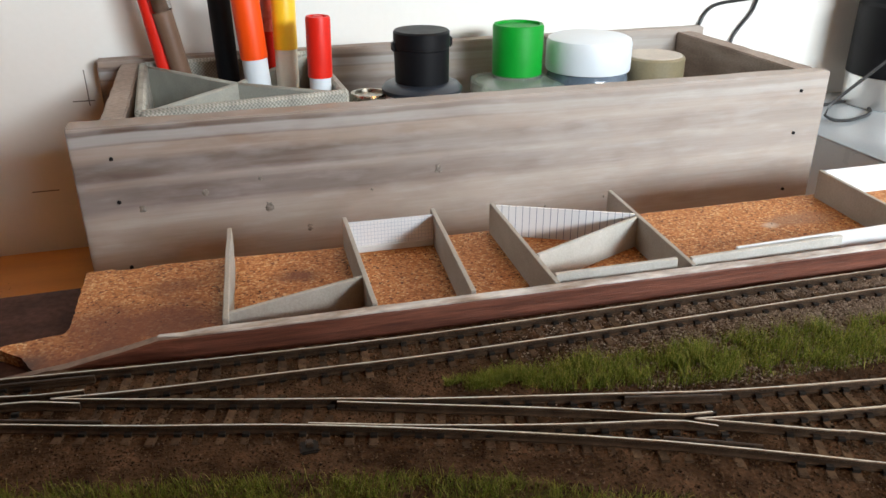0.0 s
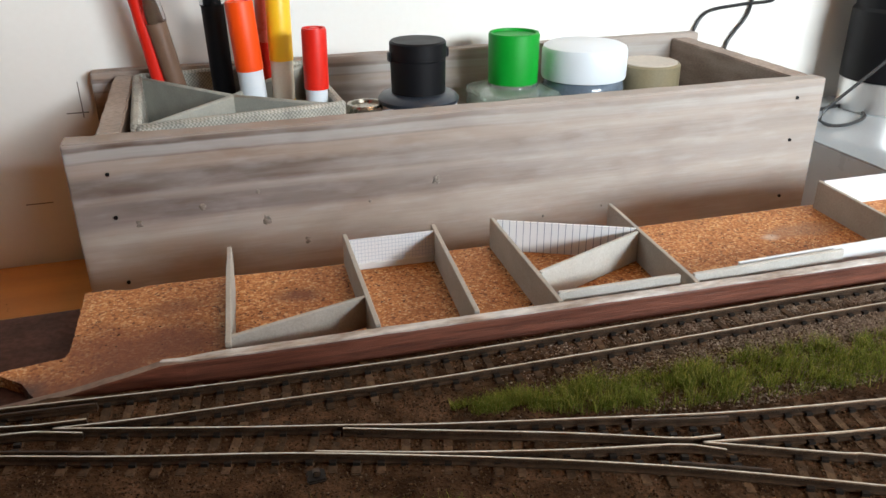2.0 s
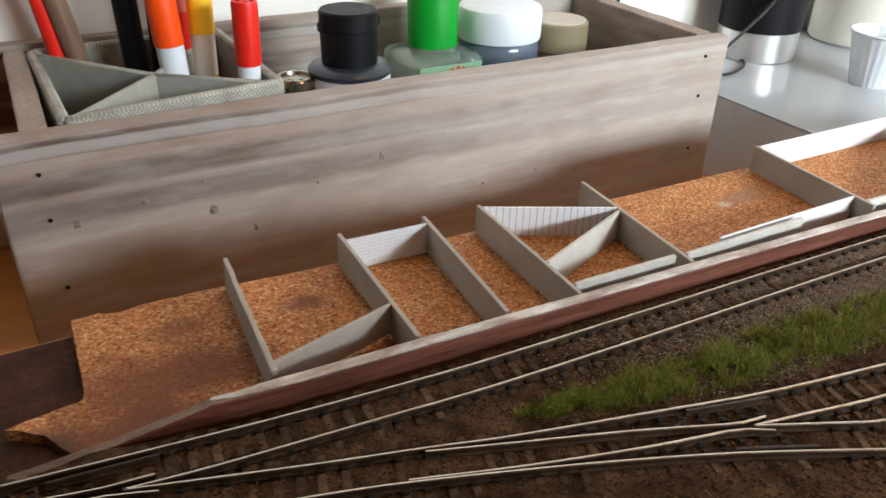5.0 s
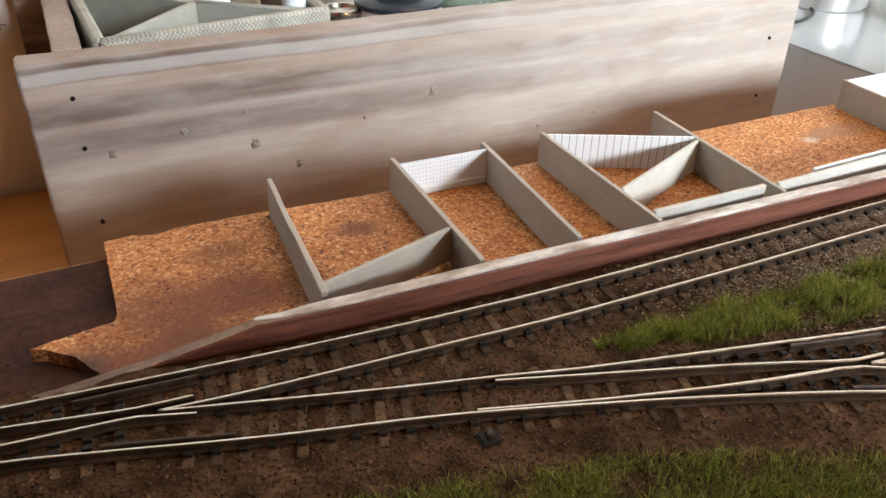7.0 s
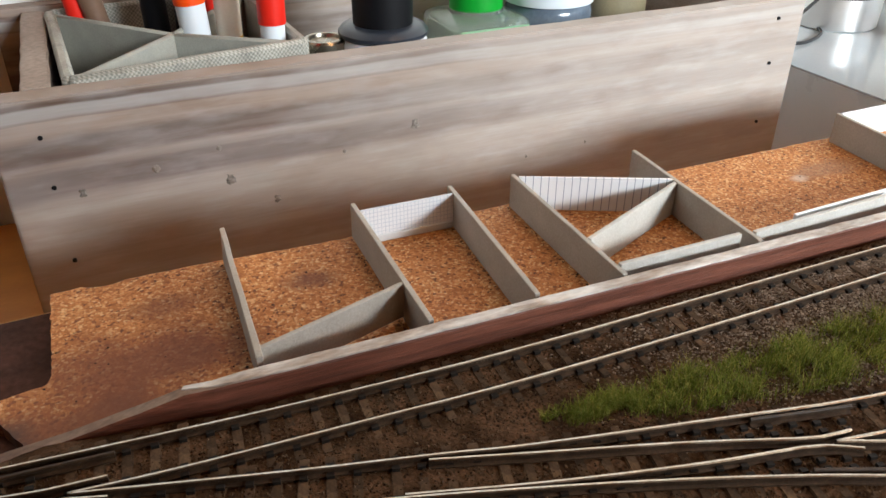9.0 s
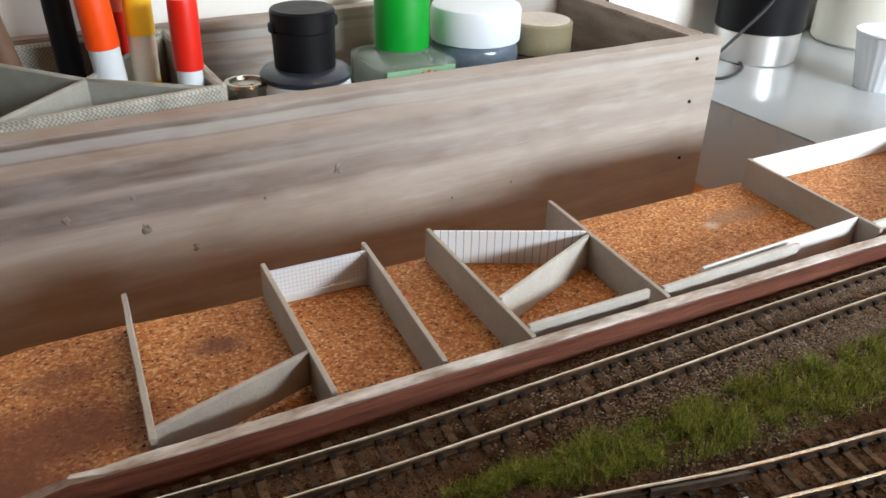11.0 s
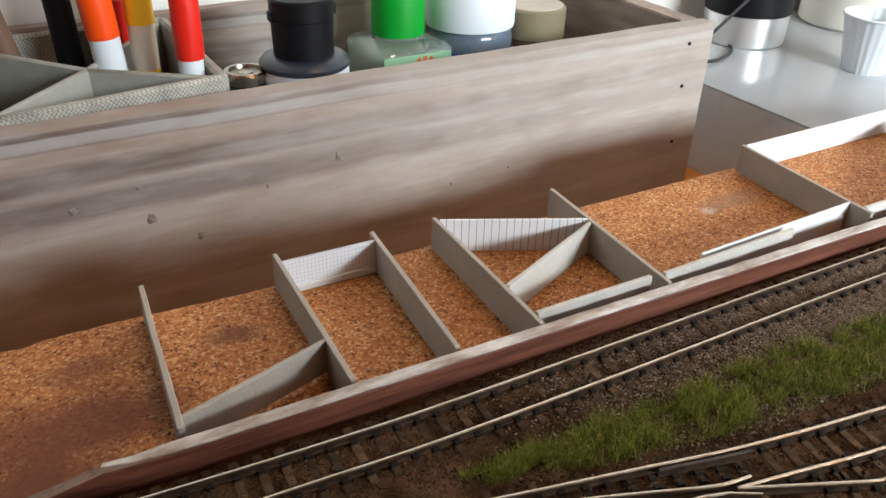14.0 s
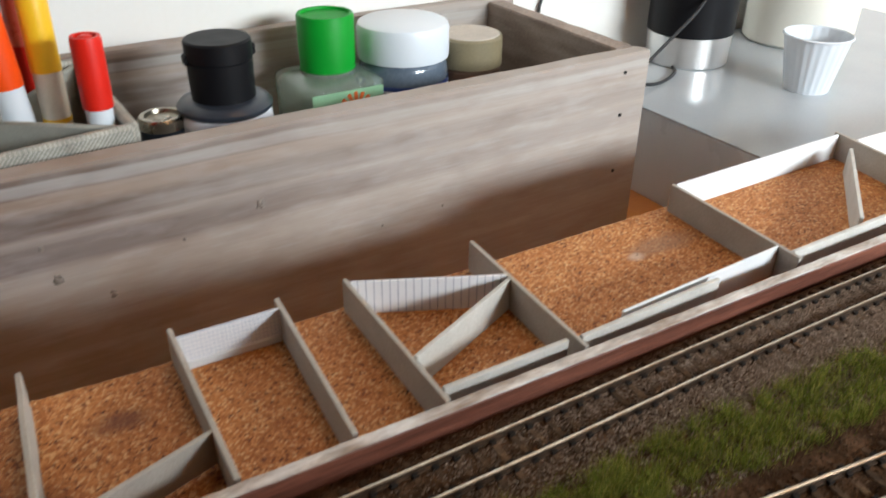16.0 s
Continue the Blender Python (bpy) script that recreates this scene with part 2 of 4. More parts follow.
    col = mixed("MIX", ranged(wash, 0.54, 0.75, 0.0, 0.20), col, (0.58, 0.57, 0.56, 1))
    col = mixed("MIX", ranged(wash, 0.42, 0.30, 0.0, 0.14), col, (0.26, 0.19, 0.15, 1))
    col = mixed("MULTIPLY", ranged(grain, 0.35, 0.6, 0.10, 0.0), col, (0.6, 0.5, 0.43, 1))
    col = mixed("OVERLAY", 0.07, col, fibre)
    l.new(col, p.inputs["Base Color"])
    p.inputs["Roughness"].default_value, p.inputs["Specular IOR Level"].default_value = 0.62, 0.3
    b = n.new("ShaderNodeBump")
    b.inputs["Strength"].default_value, b.inputs["Distance"].default_value = 0.35, 0.0004
    l.new(grain, b.inputs["Height"])
    l.new(b.outputs[0], p.inputs["Normal"])
    return m


def ruled_material(name, nx, nz, x_step, line=(0.25, 0.26, 0.34)):
    """White paper with printed pencil-thin rules along u (nx) and v (nz)."""
    m = bpy.data.materials.new(name)
    m.use_nodes = True
    n, l = m.node_tree.nodes, m.node_tree.links
    p = n["Principled BSDF"]
    co = n.new("ShaderNodeTexCoord")
    sep = n.new("ShaderNodeSeparateXYZ")
    l.new(co.outputs["UV"], sep.inputs[0])
    facs = []
    for axis, count in ((0, nx), (1, nz)):
        if not count:
            continue
        a = n.new("ShaderNodeMath")
        a.operation, a.inputs[1].default_value = "MULTIPLY", count
        l.new(sep.outputs[axis], a.inputs[0])
        f = n.new("ShaderNodeMath")
        f.operation = "FRACT"
        l.new(a.outputs[0], f.inputs[0])
        g = n.new("ShaderNodeMath")
        g.operation, g.inputs[1].default_value = "LESS_THAN", x_step
        l.new(f.outputs[0], g.inputs[0])
        facs.append(g.outputs[0])
    fac = facs[0]
    if len(facs) > 1:
        mx = n.new("ShaderNodeMath")
        mx.operation = "MAXIMUM"
        l.new(facs[0], mx.inputs[0])
        l.new(facs[1], mx.inputs[1])
        fac = mx.outputs[0]
    mix = n.new("ShaderNodeMixRGB")
    l.new(fac, mix.inputs["Fac"])
    mix.inputs["Color1"].default_value, mix.inputs["Color2"].default_value = (0.78, 0.77, 0.78, 1), (*line, 1)
    l.new(mix.outputs[0], p.inputs["Base Color"])
    p.inputs["Roughness"].default_value = 0.7
    return m


def woven_material():
    m = material("linen_cover", (0.46, 0.44, 0.38), 0.9, vary=0.3, scale=120, fine=1400, bump=0.5)
    n, l = m.node_tree.nodes, m.node_tree.links
    p = n["Principled BSDF"]
    co = n.new("ShaderNodeTexCoord")
    hs = []
    for d in ((1, 1, 0), (0, 0, 1)):
        mp = n.new("ShaderNodeVectorMath")
        mp.operation, mp.inputs[1].default_value = "DOT_PRODUCT", d
        l.new(co.outputs["Object"], mp.inputs[0])
        wob = n.new("ShaderNodeTexNoise")
        wob.inputs["Scale"].default_value = 260
        l.new(co.outputs["Object"], wob.inputs["Vector"])
        a = n.new("ShaderNodeMath")
        a.operation, a.inputs[1].default_value = "MULTIPLY", 3300
        l.new(mp.outputs["Value"], a.inputs[0])
        c = n.new("ShaderNodeMath")
        c.operation, c.inputs[1].default_value = "MULTIPLY_ADD", 5.0
        l.new(wob.outputs["Fac"], c.inputs[0])
        l.new(a.outputs[0], c.inputs[2])
        s = n.new("ShaderNodeMath")
        s.operation = "SINE"
        l.new(c.outputs[0], s.inputs[0])
        hs.append(s.outputs[0])
    mul = n.new("ShaderNodeMath")
    mul.operation = "MULTIPLY"
    l.new(hs[0], mul.inputs[0])
    l.new(hs[1], mul.inputs[1])
    r = n.new("ShaderNodeMapRange")
    r.inputs["From Min"].default_value, r.inputs["To Min"].default_value, r.inputs["To Max"].default_value = -1.0, 0.5, 1.18
    l.new(mul.outputs[0], r.inputs["Value"])
    old = p.inputs["Base Color"].links[0].from_socket
    mx = n.new("ShaderNodeMixRGB")
    mx.blend_type, mx.inputs["Fac"].default_value = "MULTIPLY", 1.0
    l.new(old, mx.inputs["Color1"])
    l.new(r.outputs[0], mx.inputs["Color2"])
    l.new(mx.outputs[0], p.inputs["Base Color"])
    return m


WALL = material("white_wall_paint", (0.77, 0.75, 0.715), 0.8, vary=0.05, scale=6, fine=300, bump=0.12, second=(0.74, 0.715, 0.67))
# ceiling and walls out of view: browns chosen to dim and warm bounced light
CEIL = material("warm_bounce_ceiling", (0.21, 0.10, 0.043), 0.6, vary=0.25, scale=8, fine=120, bump=0.1, stretch=(1, 9, 1))
OCHRE = material("warm_bounce_wall", (0.23, 0.105, 0.043), 0.8, vary=0.1, scale=6, fine=200, bump=0.1)
FLOOR = material("floor_boards", (0.16, 0.095, 0.055), 0.45, vary=0.3, scale=10, fine=200, stretch=(1, 8, 1))
DESKWOOD = material("varnished_beech", (0.60, 0.235, 0.055), 0.34, vary=0.14, scale=9, fine=240, bump=0.05, stretch=(1, 9, 9), second=(0.52, 0.19, 0.042))
SIDEPLASTIC = material("cloudy_grey_plastic", (0.68, 0.78, 0.86), 0.3, vary=0.05, scale=20, fine=800, bump=0.02)
GREYPLASTIC = material("glossy_grey_plastic", (0.43, 0.46, 0.48), 0.1, vary=0.05, scale=20, fine=800, bump=0.02, second=(0.40, 0.43, 0.45))
CORK = cork_material()
BOARD = plank_material()
CRATE_IN = material("weathered_inner_wood", (0.36, 0.285, 0.235), 0.75, vary=0.35, scale=28, fine=500, stretch=(1, 1, 5), second=(0.24, 0.18, 0.145))
CARD = material("grey_board", (0.45, 0.41, 0.36), 0.85, vary=0.14, scale=70, fine=1500, bump=0.25, second=(0.38, 0.34, 0.29), spec=0.2)
CARD_PALE = material("pale_grey_board", (0.60, 0.575, 0.53), 0.85, vary=0.14, scale=70, fine=1500, bump=0.25, second=(0.50, 0.47, 0.42), spec=0.2)
EDGEWOOD = material("bare_edge_wood", (0.27, 0.19, 0.14), 0.8, vary=0.4, scale=120, fine=1200, bump=0.3, second=(0.15, 0.09, 0.065), stretch=(0.4, 1, 1))
CARD_EDGE = material("grey_board_worn", (0.68, 0.64, 0.60), 0.7, vary=0.3, scale=220, fine=1500, bump=0.4, second=(0.30, 0.22, 0.165), stretch=(0.3, 1, 1))
PAPER = material("white_paper", (0.72, 0.72, 0.72), 0.75, vary=0.05, scale=80, fine=900, bump=0.05)
GRID = ruled_material("grid_paper", 26, 7, 0.14, (0.56, 0.58, 0.64))
RULED = ruled_material("ruled_paper", 20, 0, 0.09)
# orange tone for an unseen strip that reflects warm light at the crate
BOUNCE = material("orange_bounce", (0.62, 0.30, 0.09), 0.7, vary=0.2, scale=40, fine=600, stretch=(1, 1, 8))
BRICKRED = material("brick_red_paint", (0.215, 0.073, 0.043), 0.5, vary=0.45, scale=150, fine=1000, bump=0.6, second=(0.085, 0.024, 0.013), stretch=(0.12, 1, 2.2), spec=0.4)
BROWNPAINT = material("brown_painted_board", (0.080, 0.037, 0.027), 0.75, vary=0.4, scale=70, fine=500, bump=0.4, second=(0.042, 0.02, 0.015), spec=0.06)
SOIL = material("brown_soil", (0.105, 0.056, 0.03), 0.95, vary=0.45, scale=140, fine=1100, bump=1.0, depth=0.0006, second=(0.03, 0.0142, 0.0062), spec=0.06)
SLEEPER = material("weathered_sleeper", (0.115, 0.07, 0.039), 0.85, vary=0.4, scale=300, fine=1500, spread=0.4, second=(0.05, 0.029, 0.017), spec=0.12)
RUST = material("rail_rust", (0.062, 0.037, 0.022), 0.5, vary=0.4, scale=300, fine=1500, second=(0.028, 0.015, 0.008), spec=0.25)
BROWNMETAL = material("worn_brown_rail_head", (0.20, 0.155, 0.115), 0.4, 1.0, vary=0.4, scale=240, fine=1500, bump=0.1, second=(0.12, 0.06, 0.03))
CHAIRBLACK = material("sooty_plastic_chair", (0.018, 0.013, 0.010), 0.7, vary=0.3, scale=300, fine=1500, spec=0.2)
STEEL = material("worn_rail_top", (0.50, 0.455, 0.40), 0.34, 1.0, vary=0.35, scale=180, fine=1500, bump=0.1, second=(0.42, 0.34, 0.26))
LINEN = woven_material()
FELT = material("grey_felt_lining", (0.35, 0.345, 0.30), 0.95, vary=0.15, scale=90, fine=1600, bump=0.4)
BLACKPL = material("matt_black_plastic", (0.005, 0.005, 0.0065), 0.5, vary=0.15, scale=90, fine=900, bump=0.04, spec=0.2)
NAVY = material("dark_grey_plastic_ring", (0.024, 0.03, 0.042), 0.35, vary=0.15, scale=90, fine=900, bump=0.04)
GREEN = material("green_plastic_cap", (0.0, 0.28, 0.02), 0.5, vary=0.06, scale=60, fine=900, bump=0.03, second=(0.0, 0.25, 0.018), spec=0.25)
WHITEPL = material("white_plastic", (0.68, 0.72, 0.76), 0.38, vary=0.03, scale=60, fine=900, bump=0.03)
OLIVE = material("olive_cap", (0.22, 0.18, 0.105), 0.5, vary=0.12, scale=60, fine=900, bump=0.05)
CAPTOP = material("pale_cap_label", (0.52, 0.46, 0.39), 0.6, vary=0.15, scale=120, fine=900, bump=0.05)
GLASSG = glass_material("clear_bottle_glass", (0.80, 0.94, 0.84), 0.02)
GLASSG.node_tree.nodes["Principled BSDF"].inputs["Transmission Weight"].default_value = 0.9
LIQUID = material("blue_grey_paint_in_jar", (0.12, 0.15, 0.19), 0.12, vary=0.2, scale=70, fine=600, bump=0.02)
LABELG = material("green_label", (0.30, 0.55, 0.33), 0.5, vary=0.08, scale=90, fine=900, bump=0.02)
LABELB = material("blue_label", (0.03, 0.06, 0.22), 0.45, vary=0.1, scale=90, fine=900, bump=0.02)
LABELW = material("white_label", (0.75, 0.76, 0.80), 0.5, vary=0.05, scale=90, fine=900, bump=0.02)
ORANGELABEL = material("orange_print", (0.75, 0.14, 0.02), 0.5, vary=0.05)
BRASS = material("brass_lid", (0.40, 0.36, 0.29), 0.28, 1.0, vary=0.2, scale=120, fine=800, bump=0.03)
CHROME = material("polished_steel", (0.80, 0.80, 0.79), 0.38, 1.0, vary=0.05, scale=60, fine=900, bump=0.02)
RED = material("red_plastic", (0.70, 0.018, 0.008), 0.42, vary=0.06, scale=60, fine=900, bump=0.03, spec=0.3)
ORANGE = material("orange_plastic", (0.88, 0.075, 0.004), 0.42, vary=0.05, scale=60, fine=900, bump=0.03, spec=0.3)
YELLOW = material("yellow_plastic", (0.86, 0.50, 0.02), 0.35, vary=0.05, scale=60, fine=900, bump=0.03)
CREAM = material("cream_pen_barrel", (0.68, 0.60, 0.48), 0.5, vary=0.08, scale=60, fine=900, bump=0.03)
PENBROWN = material("brown_pen", (0.17, 0.095, 0.06), 0.45, vary=0.1, scale=60, fine=900, bump=0.03)
PENBLUE = material("blue_pen", (0.02, 0.09, 0.42), 0.4, vary=0.1, scale=60, fine=900)
CLEARCAP = glass_material("clear_cap_plastic", (0.84, 0.87, 0.90), 0.1)
CLEARCAP.node_tree.nodes["Principled BSDF"].inputs["IOR"].default_value = 1.15
SALMON = material("translucent_red_cap", (0.75, 0.16, 0.12), 0.3, vary=0.1, scale=60, fine=900)
IVORY = material("ivory_jar", (0.72, 0.70, 0.62), 0.5, vary=0.04, scale=20, fine=500, bump=0.03)
CABLE = material("black_cable", (0.015, 0.015, 0.016), 0.45, vary=0.1)
KNOTWOOD = material("grey_knot", (0.31, 0.27, 0.235), 0.8, vary=0.5, scale=500, fine=1200, spec=0.15)
PENCIL = material("pencil_mark", (0.22, 0.19, 0.17), 0.8, vary=0.3, scale=400)
BALLAST = stuff_material("ballast_grit", ((0.016, 0.008, 0.004), (0.058, 0.031, 0.015), (0.092, 0.053, 0.028), (0.034, 0.017, 0.009), (0.14, 0.09, 0.055)), 0.9, 0.08)
GRASS = stuff_material("static_grass", ((0.065, 0.078, 0.009), (0.13, 0.155, 0.016), (0.085, 0.13, 0.012), (0.30, 0.26, 0.055), (0.05, 0.09, 0.009), (0.20, 0.20, 0.028), (0.34, 0.30, 0.085)), 0.8, 0.1)
GRIT = stuff_material("pale_grit", ((0.05, 0.031, 0.021), (0.15, 0.105, 0.076), (0.23, 0.165, 0.122), (0.09, 0.061, 0.043), (0.33, 0.255, 0.20)), 0.9, 0.08)


# ---- mesh helpers (plan units) ----
ORG = {}


def thing(name, origin, label, category, group="", kind=""):
    ob = new(name)
    ob.empty_display_size = 0.01
    ob.location = Vector(origin) * U
    ORG[ob.name] = Vector(origin)
    return tagged(ob, label, category, group, kind)


def mesh_of(name, bm, mat, origin, smooth=False):
    bmesh.ops.transform(bm, matrix=Matrix.Scale(U, 4) @ Matrix.Translation(-Vector(origin)), verts=bm.verts)
    bmesh.ops.recalc_face_normals(bm, faces=bm.faces)
    me = bpy.data.meshes.new(name)
    bm.to_mesh(me)
    bm.free()
    for m in (mat if isinstance(mat, (list, tuple)) else [mat]):
        me.materials.append(m)
    if smooth:
        me.shade_smooth()
        me.set_sharp_from_angle(angle=radians(38))
    return me


def part(name, bm, mat, parent, label="", smooth=False):
    """One mesh object under a thing or under a part."""
    ob = new(name, mesh_of(name, bm, mat, ORG[parent.name], smooth))
    ob.parent = parent
    ORG[ob.name] = ORG[parent.name]
    return tagged(ob, label)


def solo(name, bm, mat, origin, label, category, group="", kind="", smooth=False):
    ob = new(name, mesh_of(name, bm, mat, origin, smooth))
    ob.location = Vector(origin) * U
    ORG[ob.name] = Vector(origin)
    return tagged(ob, label, category, group, kind)


def block(x0, x1, y0, y1, z0, z1, bevel=0.0, bm=None):
    out = bm or bmesh.new()
    new_v = bmesh.ops.create_cube(out, size=1)["verts"]
    for v in new_v:
        v.co = Vector(((x0 + x1) / 2 + v.co.x * (x1 - x0), (y0 + y1) / 2 + v.co.y * (y1 - y0), (z0 + z1) / 2 + v.co.z * (z1 - z0)))
    if bevel:
        edges = list({e for v in new_v for e in v.link_edges})
        bmesh.ops.bevel(out, geom=edges, offset=bevel, segments=2, affect="EDGES")
    return out


def slab(outline, z0, z1, bevel=0.0):
    """A flat piece with any outline."""
    bm = bmesh.new()
    low = [bm.verts.new((x, y, z0)) for x, y in outline]
    top = [bm.verts.new((x, y, z1)) for x, y in outline]
    n = len(outline)
    bm.faces.new(low[::-1])
    up = bm.faces.new(top)
    for k in range(n):
        bm.faces.new((low[k], low[(k + 1) % n], top[(k + 1) % n], top[k]))
    if bevel:
        bmesh.ops.bevel(bm, geom=list(up.edges), offset=bevel, segments=2, affect="EDGES")
    return bm


def upright(p, q, thick, z0, z1, z1q=None, z0q=None, bevel=0.015, uv=False):
    """A strip of card on its edge from p to q."""
    p, q = Vector((*p, 0)), Vector((*q, 0))
    side = Vector((-(q - p).y, (q - p).x, 0)).normalized() * thick / 2
    z1q = z1 if z1q is None else z1q
    z0q = z0 if z0q is None else z0q
    bm = bmesh.new()
    a = [bm.verts.new(v) for v in (p - side + Vector((0, 0, z0)), q - side + Vector((0, 0, z0q)), q - side + Vector((0, 0, z1q)), p - side + Vector((0, 0, z1)))]
    b = [bm.verts.new(v) for v in (p + side + Vector((0, 0, z0)), q + side + Vector((0, 0, z0q)), q + side + Vector((0, 0, z1q)), p + side + Vector((0, 0, z1)))]
    bm.faces.new(a)
    bm.faces.new(b[::-1])
    for k in range(4):
        bm.faces.new((a[k], b[k], b[(k + 1) % 4], a[(k + 1) % 4]))
    if uv:
        layer = bm.loops.layers.uv.new("UVMap")
        for f in bm.faces:
            for lo in f.loops:
                d = (lo.vert.co - p)
                lo[layer].uv = (Vector((d.x, d.y, 0)).length / (q - p).length, (lo.vert.co.z - z0) / (z1 - z0))
    elif bevel:
        bmesh.ops.bevel(bm, geom=list(bm.edges), offset=bevel, segments=1, affect="EDGES")
    return bm


def lathe(profile, centre, segments=40, tilt=(0, 0)):
    """A turned body: profile of (radius, z). tilt: how far x and y move for each unit up from the first z."""
    bm = bmesh.new()
    rings = []
    z_base = profile[0][1]
    for r, z in profile:
        cx, cy = centre[0] + tilt[0] * (z - z_base), centre[1] + tilt[1] * (z - z_base)
        if r < 1e-6:
            rings.append([bm.verts.new((cx, cy, z))])
        else:
            rings.append([bm.verts.new((cx + r * math.cos(2 * math.pi * k / segments), cy + r * math.sin(2 * math.pi * k / segments), z)) for k in range(segments)])
    for a, b in zip(rings, rings[1:]):
        for k in range(segments):
            k2 = (k + 1) % segments
            if len(a) == 1 and len(b) == 1:
                continue
            if len(a) == 1:
                bm.faces.new((a[0], b[k2], b[k]))
            elif len(b) == 1:
                bm.faces.new((a[k], a[k2], b[0]))
            else:
                bm.faces.new((a[k], a[k2], b[k2], b[k]))
    return bm


def smooth_line(points, step=0.25):
    """A Catmull-Rom line through the points."""
    pts = [Vector(p) for p in points]
    pts = [pts[0] * 2 - pts[1]] + pts + [pts[-1] * 2 - pts[-2]]
    out = []
    for a, b, c, d in zip(pts, pts[1:], pts[2:], pts[3:]):
        n = max(1, int((c - b).length / step))
        for k in range(n):
            t = k / n
            out.append(0.5 * ((2 * b) + (c - a) * t + (2 * a - 5 * b + 4 * c - d) * t * t + (3 * b - a - 3 * c + d) * t ** 3))
    out.append(pts[-2])
    return out


def sweep(profile, line, up=Vector((0, 0, 1)), mats=None):
    """Carry a closed profile of (side, height) along a line."""
    bm = bmesh.new()
    rings = []
    for k, p in enumerate(line):
        d = (line[min(k + 1, len(line) - 1)] - line[max(k - 1, 0)]).normalized()
        side = d.cross(up).normalized()
        top = side.cross(d)
        rings.append([bm.verts.new(p + side * s + top * h) for s, h in profile])
    n = len(profile)
    for a, b in zip(rings, rings[1:]):
        for k in range(n):
            f = bm.faces.new((a[k], a[(k + 1) % n], b[(k + 1) % n], b[k]))
            if mats:
                f.material_index = mats[k]
    bm.faces.new(rings[0][::-1])
    bm.faces.new(rings[-1])
    return bm


def tube(points, radius, step=0.3, sides=8):
    line = smooth_line(points, step)
    return sweep([(radius * math.cos(2 * math.pi * k / sides), radius * math.sin(2 * math.pi * k / sides)) for k in range(sides)], line, Vector((0.3, 0.2, 0.93)))


# ---- the room ----
WALL_Y = 12.4
M = 1 / U  # one metre in plan units
RX0, RX1, RY0, FLOOR_Z, CEIL_Z = -2.4 * M, RIGHT_X * M, FRONT_Y * M, DESK - 0.75 * M, 1.75 * M
solo("floor", block(RX0 - 10, RX1 + 10, RY0 - 10, WALL_Y + 10, FLOOR_Z - 8, FLOOR_Z), FLOOR, (0, 0, FLOOR_Z), "brown wooden floor boards", "floor", kind="structure")
solo("ceiling", block(RX0 - 10, RX1 + 10, RY0 - 10, WALL_Y + 10, CEIL_Z, CEIL_Z + 8), CEIL, (0, 0, CEIL_Z), "unseen dark brown ceiling, coloured to dim and warm the bounced light", "ceiling", kind="structure")
solo("wall_back", block(RX0 - 10, RX1 + 10, WALL_Y, WALL_Y + 10, FLOOR_Z, CEIL_Z), WALL, (0, WALL_Y, FLOOR_Z), "smooth off-white painted wall behind the desk", "wall", kind="structure")
solo("wall_left", block(RX0 - 10, RX0, RY0, WALL_Y, FLOOR_Z, CEIL_Z), OCHRE, (RX0, 0, FLOOR_Z), "plain unseen side wall, warm brown to tint the bounced light", "wall", kind="structure")


def window_wall(name, mat, axis, inner, outer, span, win, label):
    """A wall with one opening through it. axis: 0 for a wall along x, 1 along y."""
    s0, s1, z0, z1 = (v * M for v in win)
    bm = bmesh.new()
    for a0, a1, b0, b1 in ((span[0], s0, FLOOR_Z, CEIL_Z), (s1, span[1], FLOOR_Z, CEIL_Z), (s0, s1, FLOOR_Z, z0), (s0, s1, z1, CEIL_Z)):
        if axis == 0:
            block(a0, a1, outer, inner, b0, b1, bm=bm)
        else:
            block(inner, outer, a0, a1, b0, b1, bm=bm)
    solo(name, bm, mat, (0, inner, FLOOR_Z) if axis == 0 else (inner, 0, FLOOR_Z), label, "wall", kind="structure")


window_wall("wall_front", OCHRE, 0, RY0, RY0 - 10, (RX0 - 10, RX1 + 10), WIN_FRONT, "unseen wall with a window opening, warm brown to tint the bounced light")
window_wall("wall_right", WALL, 1, RX1, RX1 + 10, (RY0, WALL_Y), WIN_RIGHT, "off-white wall with a window opening")

# a low partition added out of view, between desk and window, to shade the left
solo("shading_partition", block(RX0, 0.125 * M, RY0, -0.56 * M, FLOOR_Z, 0.296 * M), OCHRE, (0, -0.56 * M, FLOOR_Z), "low plain warm brown partition, added out of view to shade the left", "wall", kind="structure")

marks = thing("pencil_marks", (-17.5, WALL_Y, 6), "short grey pencil lines on the wall", "pencil mark")
for x0, x1, z in ((-18.1, -17.05, 6.05), (-20.9, -19.6, 1.5)):
    part("pencil_line", block(x0, x1, WALL_Y - 0.02, WALL_Y + 0.01, z - 0.025, z + 0.025), PENCIL, marks)
part("pencil_line", block(-17.35, -17.3, WALL_Y - 0.02, WALL_Y + 0.01, 5.8, 7.6), PENCIL, marks)

# assumed pendant lamp hanging from the ceiling, out of view, to hold the bulb
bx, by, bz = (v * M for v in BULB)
pendant = thing("unseen_pendant_lamp", (bx, by, CEIL_Z), "white enamel pendant lamp with a warm bulb, assumed out of view", "lamp")
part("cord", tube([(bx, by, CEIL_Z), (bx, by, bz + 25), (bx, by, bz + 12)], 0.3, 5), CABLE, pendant)
